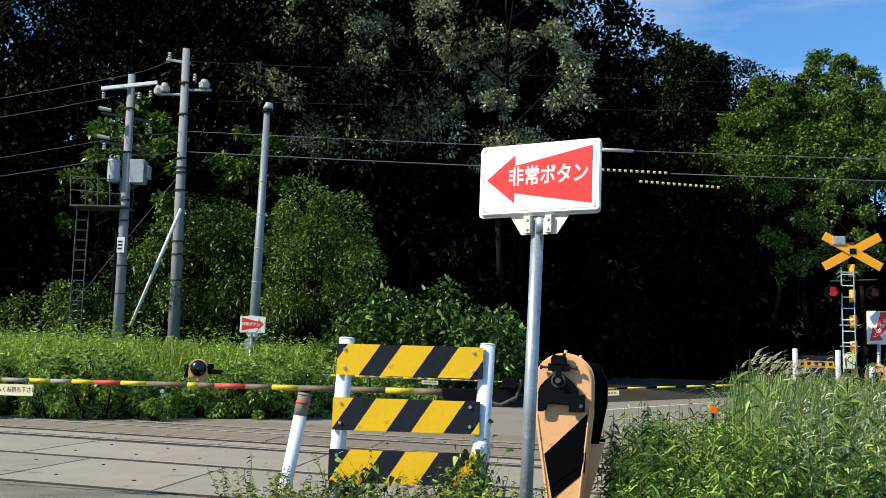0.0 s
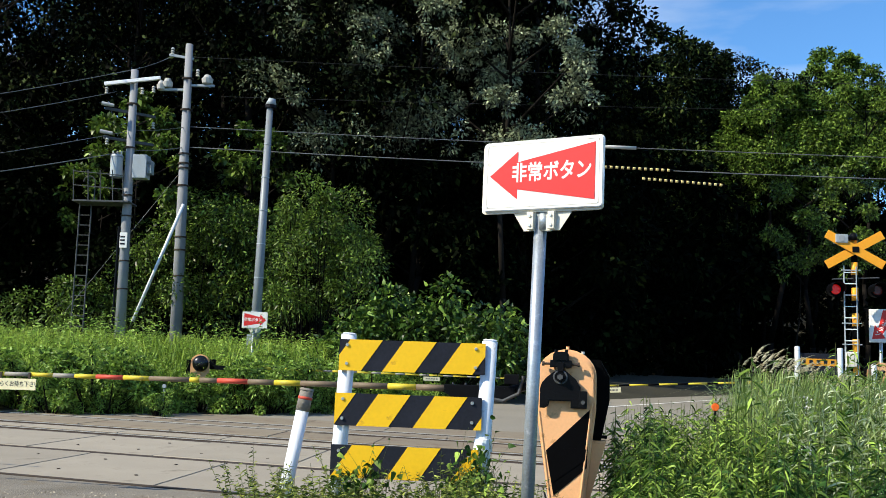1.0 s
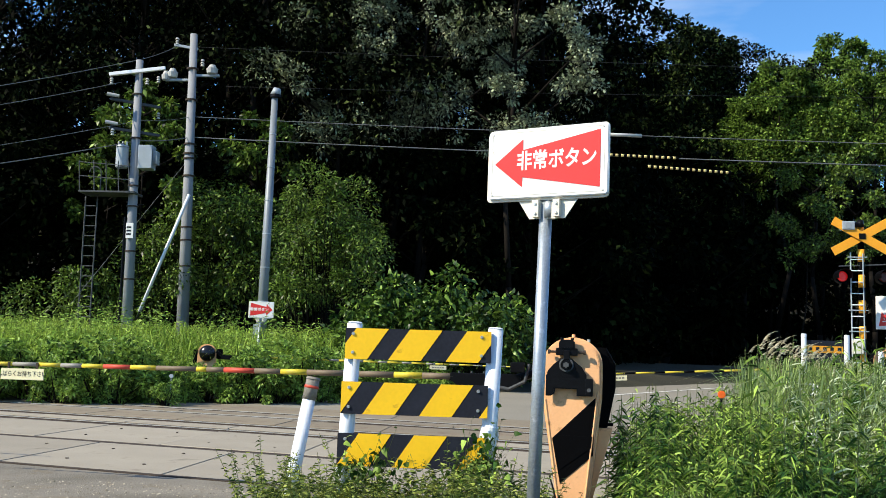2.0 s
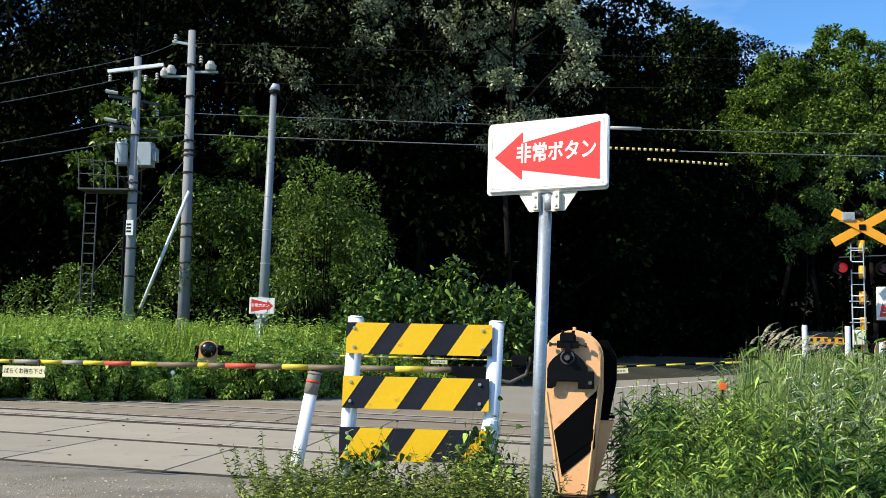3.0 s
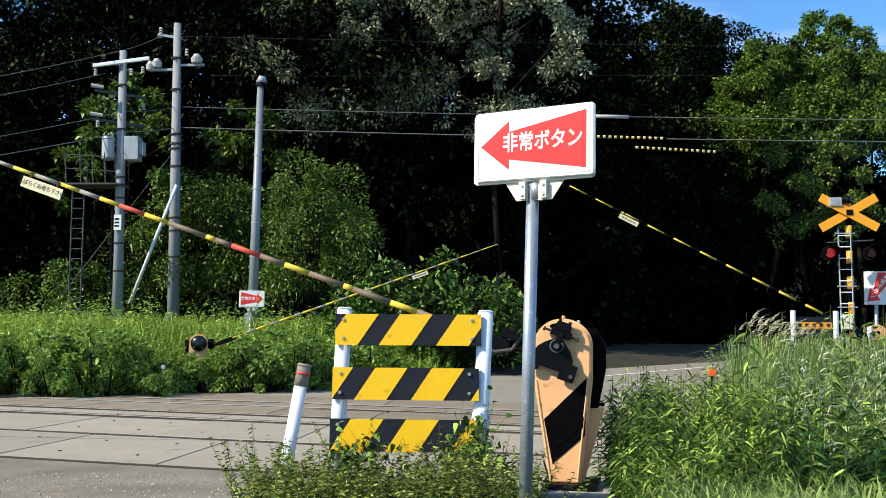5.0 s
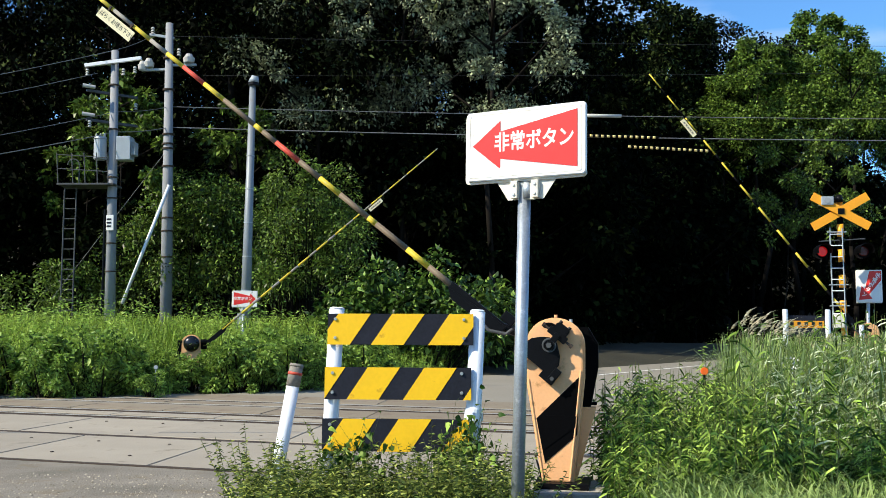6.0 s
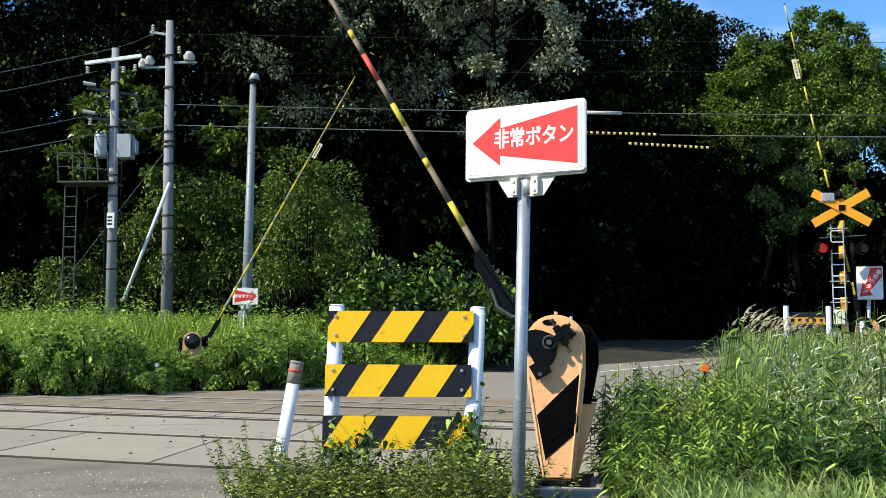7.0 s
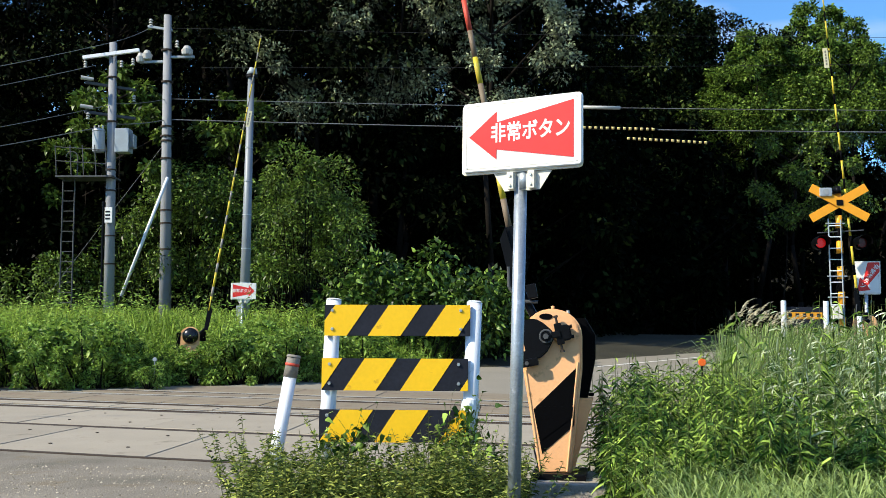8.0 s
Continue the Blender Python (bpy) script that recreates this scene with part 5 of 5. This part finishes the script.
def build_weeds():
    rng = np.random.default_rng(31)
    s_of = lambda x, y: 0.301 * x + 0.954 * y

    # bank beyond the tracks
    def far_bank(x, y):
        edge = -7.3 + (y - 17.7) * 1.05 if y < 23 else -1.8 + (y - 23) * 0.42
        return x < edge + rng.normal() * 0.25 and s_of(x, y) > 15.2 and not (abs(x + 5.3) < 0.35 and 20.75 < y < 21.4) and not (abs(x / y + 0.2535) < 0.018 and y < 21.4)
    def taper(p):
        edge = np.where(p[:, 1] < 23, -7.3 + (p[:, 1] - 17.7) * 1.05, -1.8 + (p[:, 1] - 23) * 0.42)
        inward = np.minimum((edge - p[:, 0]) * 0.7, (0.301 * p[:, 0] + 0.954 * p[:, 1] - 15.2) * 1.2)
        return np.clip(0.32 + 0.42 * inward, 0.32, 1.0)
    b = scatter(rng, 7500, -19, 5, 16.2, 28, far_bank)
    st, lv = weed(rng, len(b), b, 1.38, 0.045, 0.15, 0.3, grow=taper(b))
    stuff("bank_weed_stalks", [st], M_STEM, "green stalks of weeds on the bank", "weeds")
    stuff("bank_weeds", [lv], L_BANK, "dense tall green weeds on the trackside bank", "weeds")
    g = scatter(rng, 26000, -20, 4, 16.0, 28, far_bank)
    stuff("bank_grass", [blades(rng, len(g), g, 1.38, 0.02, 0.45, 0.0, taper(g))], L_GRASS, "tall light green grass on the bank", "grass")

    # verge at the near side: leafy stalks beside the gate machine
    def right_verge(x, y):
        return x > 0.99 + max(0, y - 6.6) * 0.3 + rng.normal() * 0.05 and noise.noise((x * 2.6, y * 2.6, 0.4)) > -0.22 and not (0.3 < x < 1.02 and 6.1 < y < 7.1)
    b = scatter(rng, 1700, 0.9, 3.1, 5.5, 9.5, right_verge)
    st, lv = weed(rng, len(b), b, 0.66, 0.0135, 0.092, 0.19, 0.05, shape=LANCE, rise=-0.25, droop=0.6)
    stuff("verge_weed_stalks", [st], M_STEM, "green stalks of tall verge weeds", "weeds")
    stuff("verge_weeds", [lv], L_WEED, "dense leafy green weeds beside the gate", "weeds")
    b = scatter(rng, 900, 2.0, 6.5, 6.5, 15.5, lambda x, y: x > 2.2 + (y - 7) * 0.22 + rng.normal() * 0.1)
    st, lv = weed(rng, len(b), b, 1.0, 0.024, 0.14, 0.18, 0.1, shape=LANCE, rise=-0.2, droop=0.6)
    stuff("verge_weed_stalks", [st], M_STEM, "green stalks of tall weeds", "weeds")
    stuff("verge_weeds", [lv], L_WEED, "tall leafy weeds on the verge", "weeds")
    # reeds, their pale blades turned by wind, and plumes
    g = scatter(rng, 5200, 1.5, 7.5, 6.4, 15, lambda x, y: x > 2.1 + (y - 6) * 0.24)
    stuff("reed_grass", [blades(rng, len(g), g, 1.05, 0.013, 0.5)], L_REED, "tall windblown reed grass with pale blades", "grass")
    g = scatter(rng, 9000, 0.9, 4.0, 4.4, 7.0, lambda x, y: x > 1.15)
    stuff("verge_grass", [blades(rng, len(g), g, 0.36, 0.008, 0.6)], L_FINE, "bright green grass at the foot of the weeds", "grass")
    g = scatter(rng, 9000, 2.4, 5.6, 8.6, 12.0, lambda x, y: x > 2.56 + (y - 9) * 0.26 + rng.normal() * 0.03)
    stuff("fine_reed_grass", [blades(rng, len(g), g, 1.18, 0.008, 0.25, 0.5)], L_FINE, "dense fine reed grass leaning in the wind", "grass")
    p = scatter(rng, 130, 2.55, 4.3, 9.2, 11.4, lambda x, y: x > 2.58 + (y - 9.2) * 0.26 and rng.random() < 1.1 - 0.5 * (x - 2.58))
    n, m = len(p), 40
    h = 1.2 + 0.18 * rng.random(n) - 2.6 * (p[:, 0] / p[:, 1] - 0.28)
    tip = p + np.stack([0.12 + 0.1 * rng.random(n), rng.normal(size=n) * 0.05, h], 1)
    k, f = np.repeat(np.arange(n), m), np.tile(np.linspace(0, 1, m), n)
    q = tip[k] + 0.17 * np.stack([0.45 * f + 0.4 * f * f, 0 * f, 0.95 * f - 0.4 * f * f], 1)
    ax = np.stack([0.9 + 0 * f, rng.normal(size=n * m) * 0.3, 0.35 + rng.normal(size=n * m) * 0.3], 1)
    ln = 0.042 * (1.15 - f) * (0.6 + 0.7 * rng.random(n * m))
    stuff("reed_plumes", [leaves(rng, q, ax, ln, ln * 0.2), stems(p, tip, 0.0018)], L_PLUME, "straw coloured reed plumes bent by wind", "grass")
    b = scatter(rng, 270, 2.0, 3.9, 5.9, 8.8, lambda x, y: 0.33 + rng.normal() * 0.02 < x / y < 0.47)
    st, lv = weed(rng, len(b), b, 0.98, 0.065, 0.165, 0.085, 0.06, shape=LANCE, lift=0.0, wind=0.9, rise=1.1, droop=0.45)
    stuff("pale_reed_stalks", [st], M_STEM, "thin green reed stalks", "grass")
    stuff("pale_reed_leaves", [lv], L_PALE, "pale reed leaves turned over by the wind", "grass")
    # small white blossoms
    b = scatter(rng, 80, 1.8, 5.5, 5.6, 11, lambda x, y: x > 2.0 + (y - 6) * 0.24)
    k = np.repeat(np.arange(len(b)), 18)
    c = b[k] + rng.normal(size=(len(k), 3)) * 0.025 + np.array([0, 0, 1])[None] * (0.55 + 0.45 * rng.random(len(b)))[k][:, None]
    ln = 0.011 + 0.008 * rng.random(len(k))
    stuff("white_blossoms", [leaves(rng, c, rng.normal(size=(len(k), 3)), ln, ln)], L_FLOWER, "small clusters of white wildflowers", "flowers")

    # mugwort and vines round the barricade
    def front(x, y):
        return x > -1.13 * y / 5.6 + 0.06 + rng.normal() * 0.05 and x < 0.50 * y / 5.5 + rng.normal() * 0.04
    b = scatter(rng, 620, -1.5, 1.1, 4.9, 6.2, front)
    st, lv = weed(rng, len(b), b, 0.37, 0.0055, 0.046, 0.28, 0.34, r=0.003, shape=LANCE)
    tall = scatter(rng, 260, -1.2, 0.45, 5.1, 5.62, lambda x, y: (-1.07 < x < -0.93) or (-0.78 < x < -0.42) or (-0.08 < x < 0.38))
    st2, lv2 = weed(rng, len(tall), tall, 0.50, 0.0065, 0.045, 0.26, 0.22, r=0.003, shape=LANCE)
    stuff("front_weed_stalks", [st, st2], M_STEM, "thin brown green stalks", "weeds")
    stuff("front_weeds", [lv, lv2], L_MUG, "small leaved mugwort weeds round the barricade", "weeds")
    vine, twine = [], []
    for cx, cz, n in ((-0.55, 0.40, 110), (-0.43, 0.46, 60), (0.02, 0.36, 60), (0.10, 0.46, 110), (0.19, 0.50, 90)):
        c = np.stack([cx + rng.normal(size=n) * 0.075, 5.70 - 0.06 * rng.random(n), cz + rng.normal(size=n) * 0.085 - 0.05], 1)
        ln = 0.022 + 0.036 * rng.random(n) ** 1.5
        ax = np.stack([rng.normal(size=n), -0.5 + 0 * ln, rng.normal(size=n) - 0.5], 1)
        vine.append(leaves(rng, c, ax, ln, ln * 0.75, 0.25, 0.2, 0.3, HEART))
        root = np.array([cx, 5.68, 0.0]) + np.stack([rng.normal(size=n) * 0.05, 0 * ln, 0.25 + 0.2 * rng.random(n)], 1)
        twine.append(stems(root, c, 0.002))
    stuff("vine_leaves", vine, L_WEED, "broad vine leaves climbing the barricade", "vine")
    stuff("vine_stems", twine, M_STEM, "thin tangled vine stems on the barricade", "vine")


build_ground()
build_signs()
build_barricade()
build_leaning_post()
GATES = build_gates()
build_crossbuck()
build_verge_guard()
build_poles()
build_wires()
build_bushes()
build_woods()
build_weeds()
build_grit()
build_crossing()
motions()
